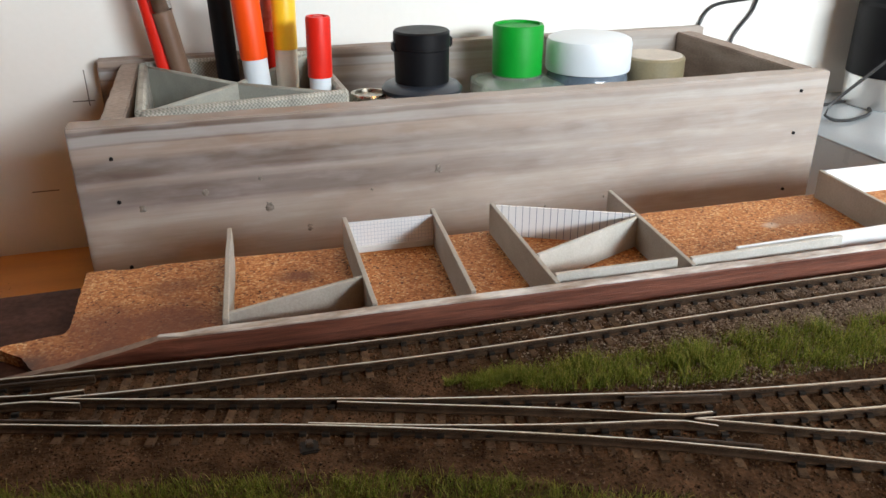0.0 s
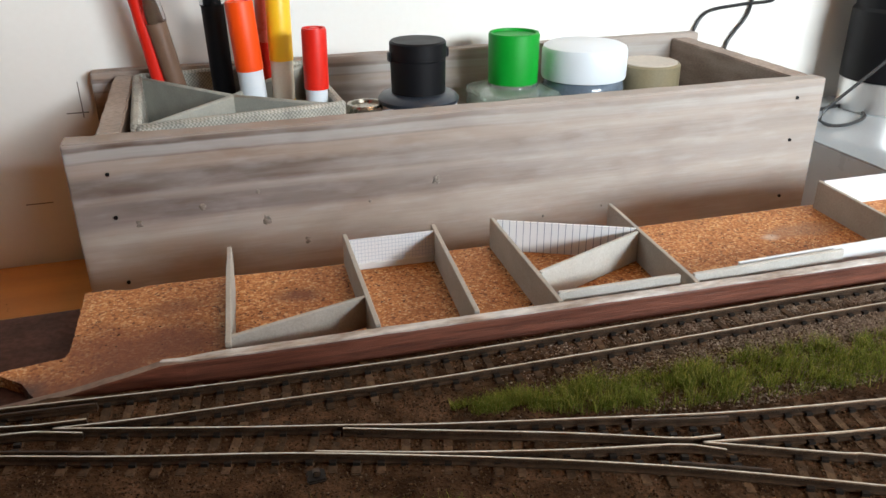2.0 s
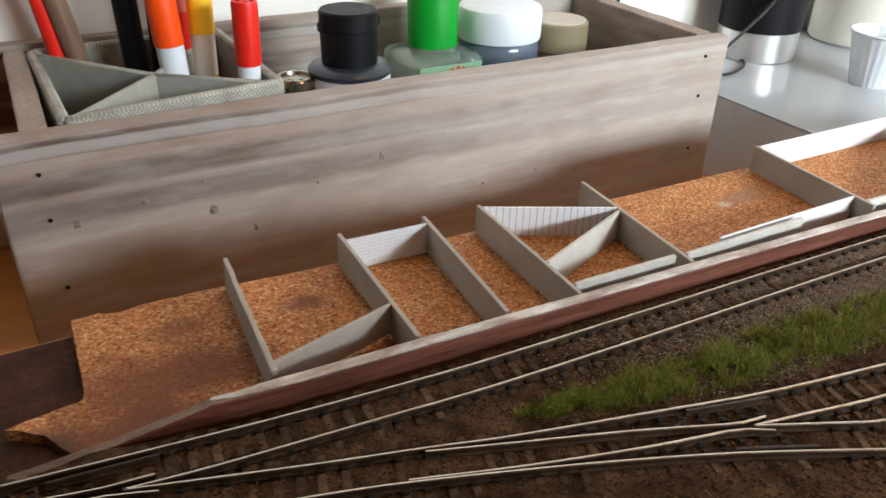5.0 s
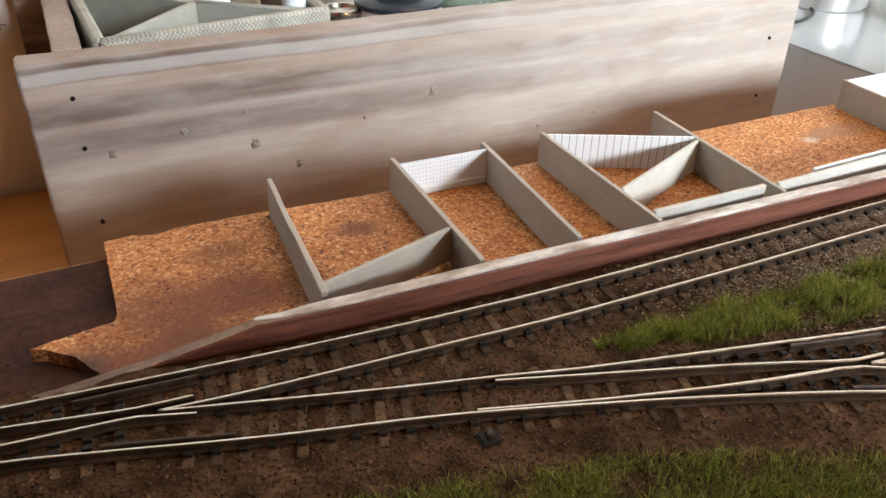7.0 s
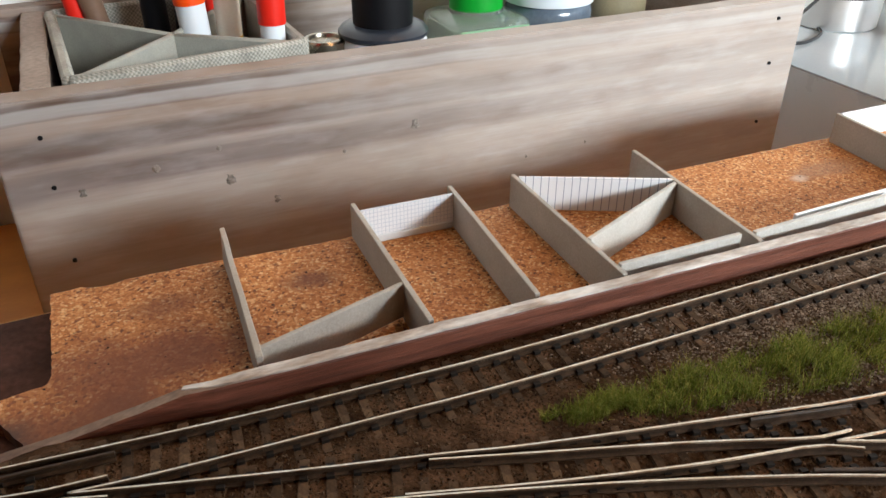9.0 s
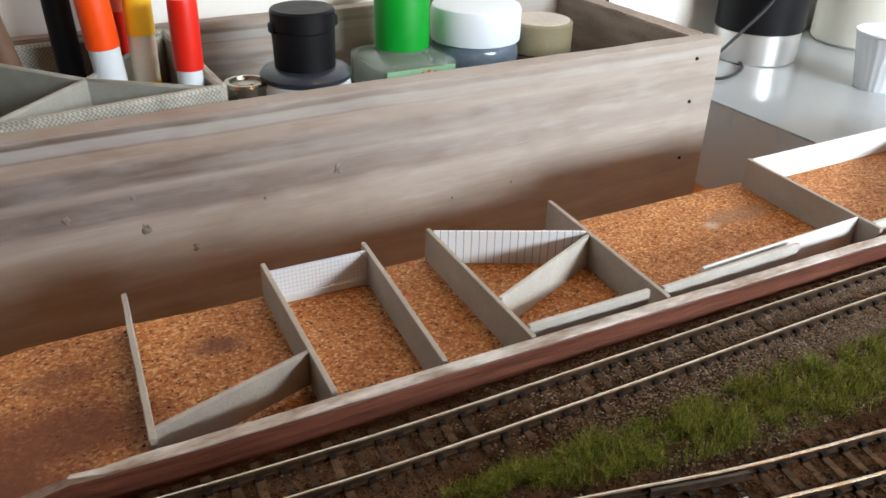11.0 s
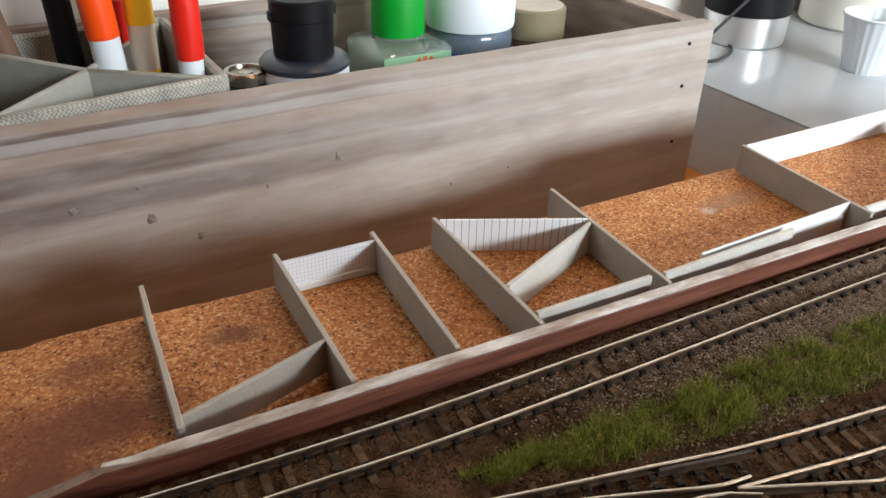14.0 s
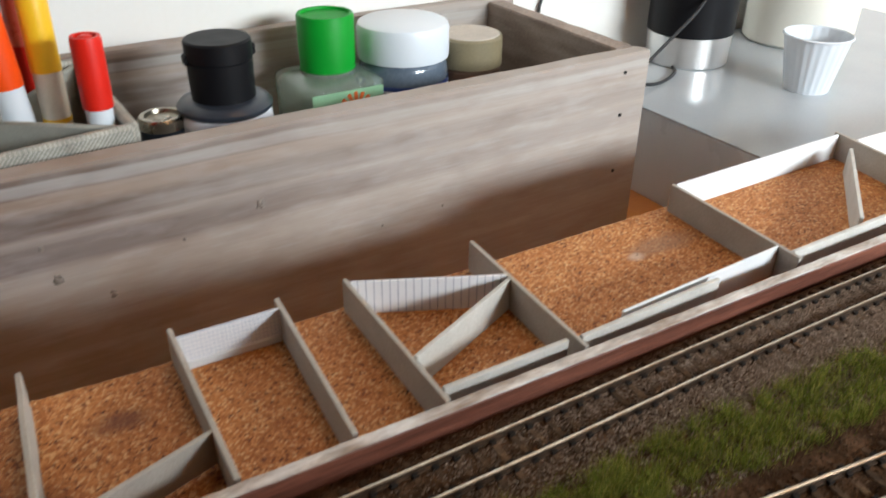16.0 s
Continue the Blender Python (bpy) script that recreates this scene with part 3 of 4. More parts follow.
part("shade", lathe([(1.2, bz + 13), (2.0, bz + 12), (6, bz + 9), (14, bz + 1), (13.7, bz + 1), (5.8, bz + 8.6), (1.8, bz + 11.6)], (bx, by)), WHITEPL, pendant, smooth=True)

# ---- desk and the grey unit ----
desk = thing("desk", (0, -20, FLOOR_Z), "orange varnished beech desk against the wall", "desk")
part("desktop", block(-75, 80, -49, WALL_Y - 0.15, DESK - 2.6, DESK, 0.25), DESKWOOD, desk)
for lx in (-72, 74):
    for ly in (-46, 6):
        part("leg", block(lx, lx + 4.5, ly, ly + 4.5, FLOOR_Z, DESK - 2.6, 0.2), DESKWOOD, desk)

UNIT_TOP = 3.3
unit = thing("storage_unit", (36, 4, DESK), "low glossy grey plastic storage unit on the desk", "storage box")
part("body", block(20.5, 52, -5.2, WALL_Y - 0.2, DESK, UNIT_TOP - 0.1, 0.04), SIDEPLASTIC, unit, smooth=True)
part("top", block(20.48, 52.02, -5.22, WALL_Y - 0.18, UNIT_TOP - 0.098, UNIT_TOP, 0.04), GREYPLASTIC, unit, smooth=True)

# ---- wooden crate ----
CRATE_TOP = 8.0
crate = thing("wooden_crate", (0, 6, DESK), "open whitewashed weathered wooden crate holding pens and bottles", "crate")


def worn_board(x0, x1, y0, y1, z0, z1, seed, along=0):
    """A sawn board with slightly wavy, worn edges."""
    bm = block(x0, x1, y0, y1, z0, z1)
    n = 26
    long_edges = [e for e in bm.edges if abs((e.verts[0].co - e.verts[1].co)[along]) > 1e-4]
    bmesh.ops.subdivide_edges(bm, edges=long_edges, cuts=n, use_grid_fill=True)
    for v in bm.verts:
        w = noise.noise_vector((v.co.x * 0.5 + seed, v.co.y * 0.9, v.co.z * 0.9)) * 0.035 + noise.noise_vector((v.co.x * 2.1 + seed, v.co.y * 3, v.co.z * 3)) * 0.014
        v.co += w
    sharp = [e for e in bm.edges if len(e.link_faces) == 2 and e.calc_face_angle() > 0.8]
    bmesh.ops.bevel(bm, geom=sharp, offset=0.06, segments=2, affect="EDGES")
    return bm


part("front_board", worn_board(-16.55, 16.45, 0.0, 0.95, DESK + 0.05, CRATE_TOP, 3), BOARD, crate, smooth=True)
part("back_board", worn_board(-16.55, 17.0, 11.3, 12.1, DESK + 0.05, 8.2, 9), BOARD, crate, smooth=True)
part("end_board", worn_board(-15.45, -14.55, 0.96, 11.29, DESK + 0.05, 8.02, 17, 1), CRATE_IN, crate, smooth=True)
part("end_board", worn_board(15.2, 16.25, 0.96, 11.29, DESK + 0.05, 8.0, 23, 1), CRATE_IN, crate, smooth=True)
part("bottom_board", block(-14.5, 15.15, 0.97, 11.28, DESK + 0.06, DESK + 0.8), CRATE_IN, crate)
for nx, nz in ((-15.17, 6.75), (-15.17, 5.03), (-15.16, 2.29), (14.98, 7.19), (14.98, 5.16), (14.98, 2.32)):
    bm = bmesh.new()
    bmesh.ops.create_cone(bm, cap_ends=True, segments=14, radius1=0.085, radius2=0.075, depth=0.1, matrix=Matrix.Translation((nx, 0.01, nz)) @ Matrix.Rotation(radians(90), 4, "X"))
    part("nail", bm, BLACKPL, crate, "dark rusty nail head")
# small knots and dents in the front board
for kx, kz, r in ((-2.57, 5.13, 0.24), (-9.62, 4.22, 0.26), (-9.86, 5.46, 0.13), (-14.38, 4.67, 0.18), (-5.41, 4.51, 0.1), (-8.06, 3.13, 0.18), (-12.0, 5.07, 0.2), (2.38, 2.86, 0.07), (5.26, 3.01, 0.06)):
    bm = bmesh.new()
    bmesh.ops.create_uvsphere(bm, u_segments=12, v_segments=6, radius=1)
    for v in bm.verts:
        v.co = Vector((kx + v.co.x * r * (0.62 + 0.3 * math.sin(5 * v.co.z + kx)), v.co.y * 0.05, kz + v.co.z * r * (0.85 + 0.2 * math.sin(4 * v.co.x + kz))))
    part("knot", bm, KNOTWOOD, crate, "grey wood knot", smooth=True)

CRATE_FLOOR = DESK + 0.8

# ---- linen pen holder ----
HOLD_TOP = 8.2
holder = thing("pen_holder", (-10, 6, CRATE_FLOOR), "grey linen-covered desk organiser with diagonal dividers", "pen holder")
FL, FR, BR, BL = (-14.0, 1.15), (-6.0, 2.2), (-6.25, 10.9), (-14.35, 10.3)
MID = (-10.2, 5.3)
for p, q in ((FL, FR), (FR, BR), (BR, BL), (BL, FL)):
    part("side", upright(p, q, 0.42, CRATE_FLOOR, HOLD_TOP, bevel=0.12), LINEN, holder, smooth=True)
for p in (FL, FR, BR, BL):
    part("divider", upright(p, MID, 0.26, CRATE_FLOOR + 0.2, HOLD_TOP - 0.12, bevel=0.08), FELT, holder, smooth=True)
part("base", slab([FL, FR, BR, BL], CRATE_FLOOR, CRATE_FLOOR + 0.25), FELT, holder)


def pen(low, high, radius, split, barrel, cap, label, ring=None, tip=None, cap_r=None):
    """A felt pen from its foot in the holder to its top. split: how far up the cap begins."""
    low, high = Vector(low), Vector(high)
    axis = high - low
    ob = thing("felt_pen", low, label, "pen", group="pens in the holder")
    cap_r = cap_r or radius * 1.08

    def turned(name, profile, mat, text=""):
        bm = lathe(profile, (0, 0), 28)
        bmesh.ops.transform(bm, matrix=Matrix.Translation(low) @ axis.to_track_quat("Z", "Y").to_matrix().to_4x4(), verts=bm.verts)
        return part(name, bm, mat, ob, text, smooth=True)

    h, s = axis.length, axis.length * split
    turned("barrel", [(0, 0), (radius * 0.8, 0), (radius, 0.15), (radius, s)], barrel)
    if cap in (CLEARCAP, PENBLUE, SALMON):
        g = h - s
        c = turned("cap", [(radius * 0.9, s - 0.02), (cap_r, s), (cap_r * 0.95, s + 0.45 * g), (cap_r * 0.62, s + 0.62 * g), (cap_r * 0.5, h - 0.1), (cap_r * 0.42, h), (0, h)], cap, "clear tapered cap" if cap == CLEARCAP else "")
        if cap == CLEARCAP:
            turned("nib", [(radius * 0.7, s + 0.01), (radius * 0.62, s + 0.2 * g), (radius * 0.28, s + 0.4 * g), (0.04, s + 0.56 * g), (0, s + 0.57 * g)], barrel)
    else:
        c = turned("cap", [(radius * 0.9, s - 0.02), (cap_r, s), (cap_r, h - 0.12), (cap_r * 0.93, h), (cap_r * 0.72, h), (cap_r * 0.70, h - 0.16), (0, h - 0.16)], cap)
    if tip:
        bm = lathe([(0, h - 0.15), (cap_r * 0.42, h - 0.15), (cap_r * 0.42, h - 0.03), (cap_r * 0.3, h + 0.01), (0, h + 0.01)], (0, 0), 20)
        bmesh.ops.transform(bm, matrix=Matrix.Translation(low) @ axis.to_track_quat("Z", "Y").to_matrix().to_4x4(), verts=bm.verts)
        part("button", bm, tip, c, smooth=True)
    if ring:
        turned("ring", [(radius * 1.02, s - 1.95), (radius * 1.03, s - 1.93), (radius * 1.03, s - 1.78), (radius * 1.02, s - 1.76)], ring)
    return ob


FOOT = CRATE_FLOOR + 0.3
pen((-6.95, 3.75, FOOT), (-6.72, 3.6, 11.0), 0.46, 0.784, WHITEPL, RED, "white felt pen with a red cap", tip=RED, cap_r=0.52)
pen((-8.75, 6.1, FOOT), (-9.5, 6.0, 11.9), 0.56, 0.765, WHITEPL, ORANGE, "white felt pen with a bright orange cap, leaning", tip=ORANGE, cap_r=0.6)
pen((-8.05, 6.5, FOOT), (-7.83, 6.3, 12.1), 0.5, 0.775, CREAM, YELLOW, "cream felt pen with a yellow cap", ring=YELLOW, cap_r=0.53)
pen((-10.3, 8.0, FOOT), (-10.62, 8.0, 15.0), 0.5, 0.775, BLACKPL, CLEARCAP, "black pen with a smoky clear cap")
pen((-7.9, 9.4, FOOT), (-7.45, 9.5, 15.2), 0.42, 0.74, BLACKPL, CLEARCAP, "black felt pen with a clear cap standing upright")
pen((-8.8, 8.6, FOOT), (-8.1, 8.6, 13.7), 0.44, 0.72, RED, SALMON, "red pen with a translucent red cap")
pen((-9.4, 9.3, FOOT), (-9.03, 9.3, 14.5), 0.4, 0.8, BLACKPL, PENBLUE, "dark pen with a blue cap")
pen((-11.2, 9.5, FOOT), (-13.75, 9.5, 14.5), 0.46, 0.745, PENBROWN, CLEARCAP, "brown pen with a clear cap, leaning")
pen((-12.2, 9.7, FOOT), (-14.1, 9.75, 13.8), 0.36, 0.86, RED, CLEARCAP, "thin red pen, leaning")

# ---- bottles in the crate ----
black = thing("flip_top_bottle", (-2.05, 4.5, CRATE_FLOOR), "white plastic bottle with a black flip-top cap", "bottle")
c = (-2.05, 4.5)
part("bottle_body", lathe([(0, CRATE_FLOOR), (1.7, CRATE_FLOOR), (1.8, CRATE_FLOOR + 0.2), (1.8, 7.1), (1.72, 7.29), (0, 7.29)], c), LABELW, black, smooth=True)
part("collar", lathe([(1.3, 7.27), (1.75, 7.3), (1.85, 7.4), (1.85, 7.53), (1.7, 7.7), (1.35, 7.8), (1.2, 7.8)], c), NAVY, black, "dark grey collar ring", smooth=True)
cap = part("cap", lathe([(1.22, 7.78), (1.25, 9.25), (1.2, 9.28), (1.2, 9.34), (1.27, 9.36), (1.27, 10.0), (1.2, 10.08), (0, 10.1)], c), BLACKPL, black, smooth=True)
part("tab", block(-0.86, -0.68, 4.2, 4.8, 9.3, 9.75, 0.05), BLACKPL, cap)
part("hinge", block(-3.42, -3.27, 4.3, 4.7, 9.2, 9.6, 0.04), BLACKPL, cap)

tin = thing("small_tin", (-4.45, 4.9, CRATE_FLOOR), "small jar with a shiny brass lid", "jar")
c = (-4.45, 4.9)
part("jar", lathe([(0, CRATE_FLOOR), (0.85, CRATE_FLOOR), (0.88, 6.9), (0, 6.9)], c), NAVY, tin, smooth=True)
part("lid", lathe([(0.9, 6.88), (0.9, 7.25), (0.82, 7.34), (0.66, 7.34), (0.6, 7.2), (0.34, 7.16), (0.3, 7.24), (0, 7.24)], c), BRASS, tin, "polished brass rim", smooth=True)

green = thing("cement_bottle", (3.95, 8.0, CRATE_FLOOR), "square glass bottle with green screw cap and pale green label", "bottle")
gb = [(1.95, 6.1), (5.95, 6.1), (5.95, 9.9), (1.95, 9.9)]


def square_bottle(bm, half, c, rings):
    """A square bottle with rounded corners that draws in to a round neck: rings of (scale, roundness, z)."""
    rows = []
    for sc, rnd, z in rings:
        row = []
        for k in range(40):
            a = 2 * math.pi * (k + 0.5) / 40
            ca, sa = math.cos(a), math.sin(a)
            sq = 1 / max(abs(ca), abs(sa))
            r = half * sc * (rnd + (1 - rnd) * min(sq, 1.28))
            row.append(bm.verts.new((c[0] + r * ca, c[1] + r * sa, z)))
        rows.append(row)
    for a, b in zip(rows, rows[1:]):
        for k in range(40):
            bm.faces.new((a[k], a[(k + 1) % 40], b[(k + 1) % 40], b[k]))
    bm.faces.new(rows[0][::-1])
    bm.faces.new(rows[-1])
    return bm


gc = (3.95, 8.0)
outer = [(0.95, 0, CRATE_FLOOR), (1, 0, CRATE_FLOOR + 0.2), (1, 0, 6.55), (0.98, 0.02, 6.65), (0.9, 0.08, 6.75), (0.76, 0.3, 6.82), (0.64, 1, 6.88), (0.62, 1, 7.05), (0.6, 1, 7.4)]
inner = [(0.52, 1, 7.4), (0.54, 1, 6.8), (0.66, 0.4, 6.68), (0.8, 0.12, 6.56), (0.9, 0.04, 6.4), (0.93, 0, 6.2), (0.9, 0, CRATE_FLOOR + 0.25)]
part("glass", square_bottle(bmesh.new(), 2.05, gc, outer + inner), GLASSG, green, "clear glass", smooth=True)
part("liquid", square_bottle(bmesh.new(), 1.8, gc, ((0.95, 0, CRATE_FLOOR + 0.3), (1, 0, 4.2), (1, 0, 4.3))), GLASSG, green, smooth=True)
lab = part("label", block(gc[0] - 1.75, gc[0] + 1.75, 8.0 - 2.1, 8.0 - 2.07, 1.5, 6.5, 0.0), LABELG, green, "pale green paper label")
for k in range(7):
    a = radians(-66 + 22 * k)
    bm = block(-0.09, 0.09, -0.01, 0.01, 0.45, 0.95)
    bmesh.ops.transform(bm, matrix=Matrix.Translation((gc[0] + 0.35, 8.0 - 2.115, 5.45)) @ Matrix.Rotation(a, 4, "Y"), verts=bm.verts)
    part("print_mark", bm, ORANGELABEL, lab, "orange printed ray")
bm = lathe([(1.2, 6.98), (1.27, 7.02), (1.3, 9.42), (1.24, 9.52), (1.1, 9.52), (1.08, 9.4), (0, 9.4)], gc, 72)
part("screw_cap", bm, GREEN, green, "bright green screw cap", smooth=True)

white = thing("white_lid_jar", (7.95, 8.0, CRATE_FLOOR), "glass paint jar with a wide white screw lid and blue label", "jar")
c = (7.95, 8.0)
part("glass", lathe([(0, CRATE_FLOOR), (2.1, CRATE_FLOOR), (2.18, 5.9), (2.15, 6.6), (2.05, 6.95), (1.9, 7.1), (0, 7.1)], c, 48), LIQUID, white, "blue-grey paint behind glass", smooth=True)
part("label", lathe([(2.2, 1.5), (2.21, 1.5), (2.21, 6.05), (2.2, 6.05)], c, 48), LABELB, white, "dark blue label", smooth=True)
part("label_border", lathe([(2.215, 5.75), (2.22, 5.75), (2.22, 5.85), (2.215, 5.85)], c, 48), LABELW, white)
part("lid", lathe([(1.9, 7.0), (2.2, 7.02), (2.23, 7.15), (2.23, 8.4), (2.15, 8.62), (1.95, 8.72), (0, 8.76)], c, 64), WHITEPL, white, "white ribbed screw lid", smooth=True)

olive = thing("olive_cap_jar", (12.0, 8.2, CRATE_FLOOR), "small paint jar with an olive-brown cap and pale top", "jar")
c = (12.0, 8.2)
part("jar", lathe([(0, CRATE_FLOOR), (1.55, CRATE_FLOOR), (1.6, 5.8), (1.4, 6.0), (0, 6.0)], c), PENBROWN, olive, smooth=True)
part("cap", lathe([(1.5, 5.9), (1.66, 5.95), (1.66, 7.35), (1.58, 7.45), (0, 7.45)], c, 56), OLIVE, olive, smooth=True)
part("cap_disc", lathe([(1.5, 7.45), (1.48, 7.49), (0, 7.49)], c, 40), CAPTOP, olive, "pale round cap label", smooth=True)

# ---- things on the grey unit ----
flask = thing("black_bottle", (29.2, 8.9, UNIT_TOP), "tall black bottle with a polished steel base band", "bottle")
c = (29.2, 8.9)
part("base_band", lathe([(0, UNIT_TOP), (2.45, UNIT_TOP), (2.55, UNIT_TOP + 0.1), (2.6, UNIT_TOP + 1.9), (2.4, UNIT_TOP + 1.95)], c), CHROME, flask, "polished steel base band", smooth=True)
part("body", lathe([(2.5, UNIT_TOP + 1.9), (2.66, UNIT_TOP + 1.95), (2.66, UNIT_TOP + 6.0), (2.5, UNIT_TOP + 6.2), (2.5, UNIT_TOP + 11), (1.5, UNIT_TOP + 12.5), (0, UNIT_TOP + 12.6)], c), BLACKPL, flask, smooth=True)
part("switch", block(27.05, 27.35, 7.05, 7.6, UNIT_TOP + 5.6, UNIT_TOP + 6.6, 0.08), RED, flask, "small red switch")

jar = thing("storage_jar", (39.6, 8.4, UNIT_TOP), "large plain ivory storage jar", "jar")
part("jar", lathe([(0, UNIT_TOP), (3.4, UNIT_TOP), (3.6, UNIT_TOP + 0.2), (3.65, UNIT_TOP + 9), (3.3, UNIT_TOP + 9.6)], (39.6, 8.4), 56), IVORY, jar, smooth=True)
part("lid", lathe([(3.35, UNIT_TOP + 9.55), (3.7, UNIT_TOP + 9.6), (3.7, UNIT_TOP + 11), (3.4, UNIT_TOP + 11.2), (0, UNIT_TOP + 11.25)], (39.6, 8.4), 56), IVORY, jar, smooth=True)

bm = lathe([(0, UNIT_TOP), (1.2, UNIT_TOP), (1.8, UNIT_TOP + 3.05), (1.88, UNIT_TOP + 3.08), (1.9, UNIT_TOP + 3.16), (1.84, UNIT_TOP + 3.22), (1.76, UNIT_TOP + 3.16), (1.15, UNIT_TOP + 0.15), (0, UNIT_TOP + 0.15)], (30.9, 1.2), 96)
for v in bm.verts:
    d = Vector((v.co.x - 30.9, v.co.y - 1.2, 0))
    if d.length > 1e-3 and v.co.z < UNIT_TOP + 3.0:
        v.co += d.normalized() * 0.035 * math.cos(24 * math.atan2(d.y, d.x))
solo("paper_cup", bm, WHITEPL, (30.9, 1.2, UNIT_TOP), "small white pleated paper cup, empty", "cup", smooth=True)

cable = solo("black_cable", tube([(16.9, 11.9, 7.2), (17.2, 12.2, 8.1), (18.0, 12.25, 9.2), (20.4, 12.2, 9.55), (22.6, 12.2, 9.7), (21.8, 12.2, 10.35), (19.9, 12.2, 11.25), (20.2, 12.2, 11.4), (21.0, 12.2, 10.7), (20.9, 12.2, 9.0), (19.6, 12.2, 7.0), (20.2, 12.0, 4.6), (22.0, 9.0, 3.5), (24.5, 9.2, 3.42), (27.3, 9.5, 3.45), (26.5, 7.2, 3.42), (24.0, 6.0, 3.42), (22.6, 6.1, 3.6), (22.6, 6.3, 4.3), (26.4, 6.4, 6.9), (28.6, 6.9, 8.3), (31.5, 6.6, 9.8), (34, 8, 11.5), (33.5, 10, 15.5)], 0.1), CABLE, (22, 9, UNIT_TOP), "thin black cable looping behind the crate", "cable", smooth=True)

# ---- the railway board ----
BASE_TOP = 5.78
CORK_TOP = 6.09
layout = thing("railway_baseboard", (0, -20, DESK), "brown painted wooden model railway baseboard", "baseboard")
bm = slab([(-48, -8.9), (-15, -8.62), (12, -9.2), (48, -9.9), (48, -40), (-48, -40)], DESK, BASE_TOP, 0.03)
part("board", bm, BROWNPAINT, layout)
# unseen orange strips added behind the board, to warm the crate's shaded foot
back = [(-48, -8.9), (-15, -8.62), (12, -9.2), (48, -9.9)]
for p, q in zip(back, back[1:]):
    part("bounce_strip", upright((p[0], p[1] + 0.08), (q[0], q[1] + 0.08), 0.12, DESK, BASE_TOP - 0.06), BOUNCE, layout, "unseen orange strip that bounces warm light onto the crate")

cork_line = [(-15.25, -8.36), (-14.6, -8.3), (-14.45, -8.42), (-13.9, -8.5), (-13.6, -8.38), (-11.5, -8.45), (-9, -8.66), (0, -8.86), (8, -9.0), (24, -9.5), (40, -10.0), (40, -15.0), (4, -14.6), (-4, -14.42), (-11.5, -14.02), (-13.4, -13.95), (-15.2, -13.85), (-15.7, -13.65), (-15.95, -13.1), (-16.2, -12.6), (-16.6, -12.25), (-16.98, -11.98), (-15.35, -11.72), (-15.3, -11.2)]
rough = []
for k, p in enumerate(cork_line):
    q = cork_line[(k + 1) % len(cork_line)]
    n = max(1, int(math.dist(p, q) / 0.12)) if p[0] < 10 else 8
    for j in range(n):
        t = j / n
        x, y = p[0] + (q[0] - p[0]) * t, p[1] + (q[1] - p[1]) * t
        w = noise.noise_vector((x * 5, y * 5, 0.3)) * 0.045
        rough.append((x + w.x, y + w.y))
cork = solo("cork_sheet", slab(rough, BASE_TOP + 0.004, CORK_TOP), CORK, (0, 0, BASE_TOP), "orange-brown cork sheet with brown paint stains, on the baseboard", "cork sheet")


# platform edge: wooden strip, ramped down at its end, with a card capping
EDGE_TOP = 7.02
def edge_y(x):
    """Where the inner face of the platform edge runs."""
    return -14.24 - 0.032 * (x + 8.5) if x > -12.5 else -14.11 + 0.17 * (-12.5 - x) - 0.006 * (-12.5 - x) ** 2


edge = thing("platform_edge", (0, -14.6, BASE_TOP), "brick-red painted wooden platform edging with a worn pale top", "platform edge")
xs = [-17.0, -16.5, -16.0, -15.5, -15.0, -14.6, -14.2, -13.8, -13.4, -13.0, -12.5] + [-12 + 0.5 * k for k in range(105)]
bm = bmesh.new()
rows = []
for x in xs:
    up = 1.0 if x > -12.9 else max(0.0, (x + 17.0) / 4.1)
    top = 6.12 + (EDGE_TOP - 6.12) * (up * up * 0.45 + up * 0.55)
    y = edge_y(x)
    top += noise.noise((x * 1.3, 0, 4)) * 0.02
    rows.append([bm.verts.new(p) for p in ((x, y - 0.28, BASE_TOP), (x, y - 0.28, top - 0.04), (x, y - 0.25, top), (x, y - 0.02, top), (x, y, top - 0.03), (x, y, BASE_TOP))])
for a, b in zip(rows, rows[1:]):
    for k in range(6):
        f = bm.faces.new((a[k], a[(k + 1) % 6], b[(k + 1) % 6], b[k]))
        f.material_index = 1 if k in (2, 3) else 0
bm.faces.new(rows[0][::-1])
bm.faces.new(rows[-1])
part("wood_strip", bm, (BRICKRED, EDGEWOOD), edge)
line = [Vector((x, edge_y(x) - 0.14 + noise.noise((x * 2.2, 3, 1)) * 0.035, EDGE_TOP + 0.01 + noise.noise((x * 3.1, 8, 1)) * 0.012)) for x in xs if x >= -13.1]
line[0].z -= 0.06
line[1].z -= 0.04
bm = sweep([(-0.145, 0), (0.145, 0), (0.145, 0.025), (0.13, 0.04), (-0.13, 0.04), (-0.145, 0.025)], line)
for v in bm.verts:
    if v.co.x < -11.8:
        inner = edge_y(v.co.x) - 0.01
        v.co.y = inner + (v.co.y - inner) * max(0.12, (v.co.x + 13.6) / 1.8)
part("capping", bm, CARD_EDGE, edge, "worn grey card capping")

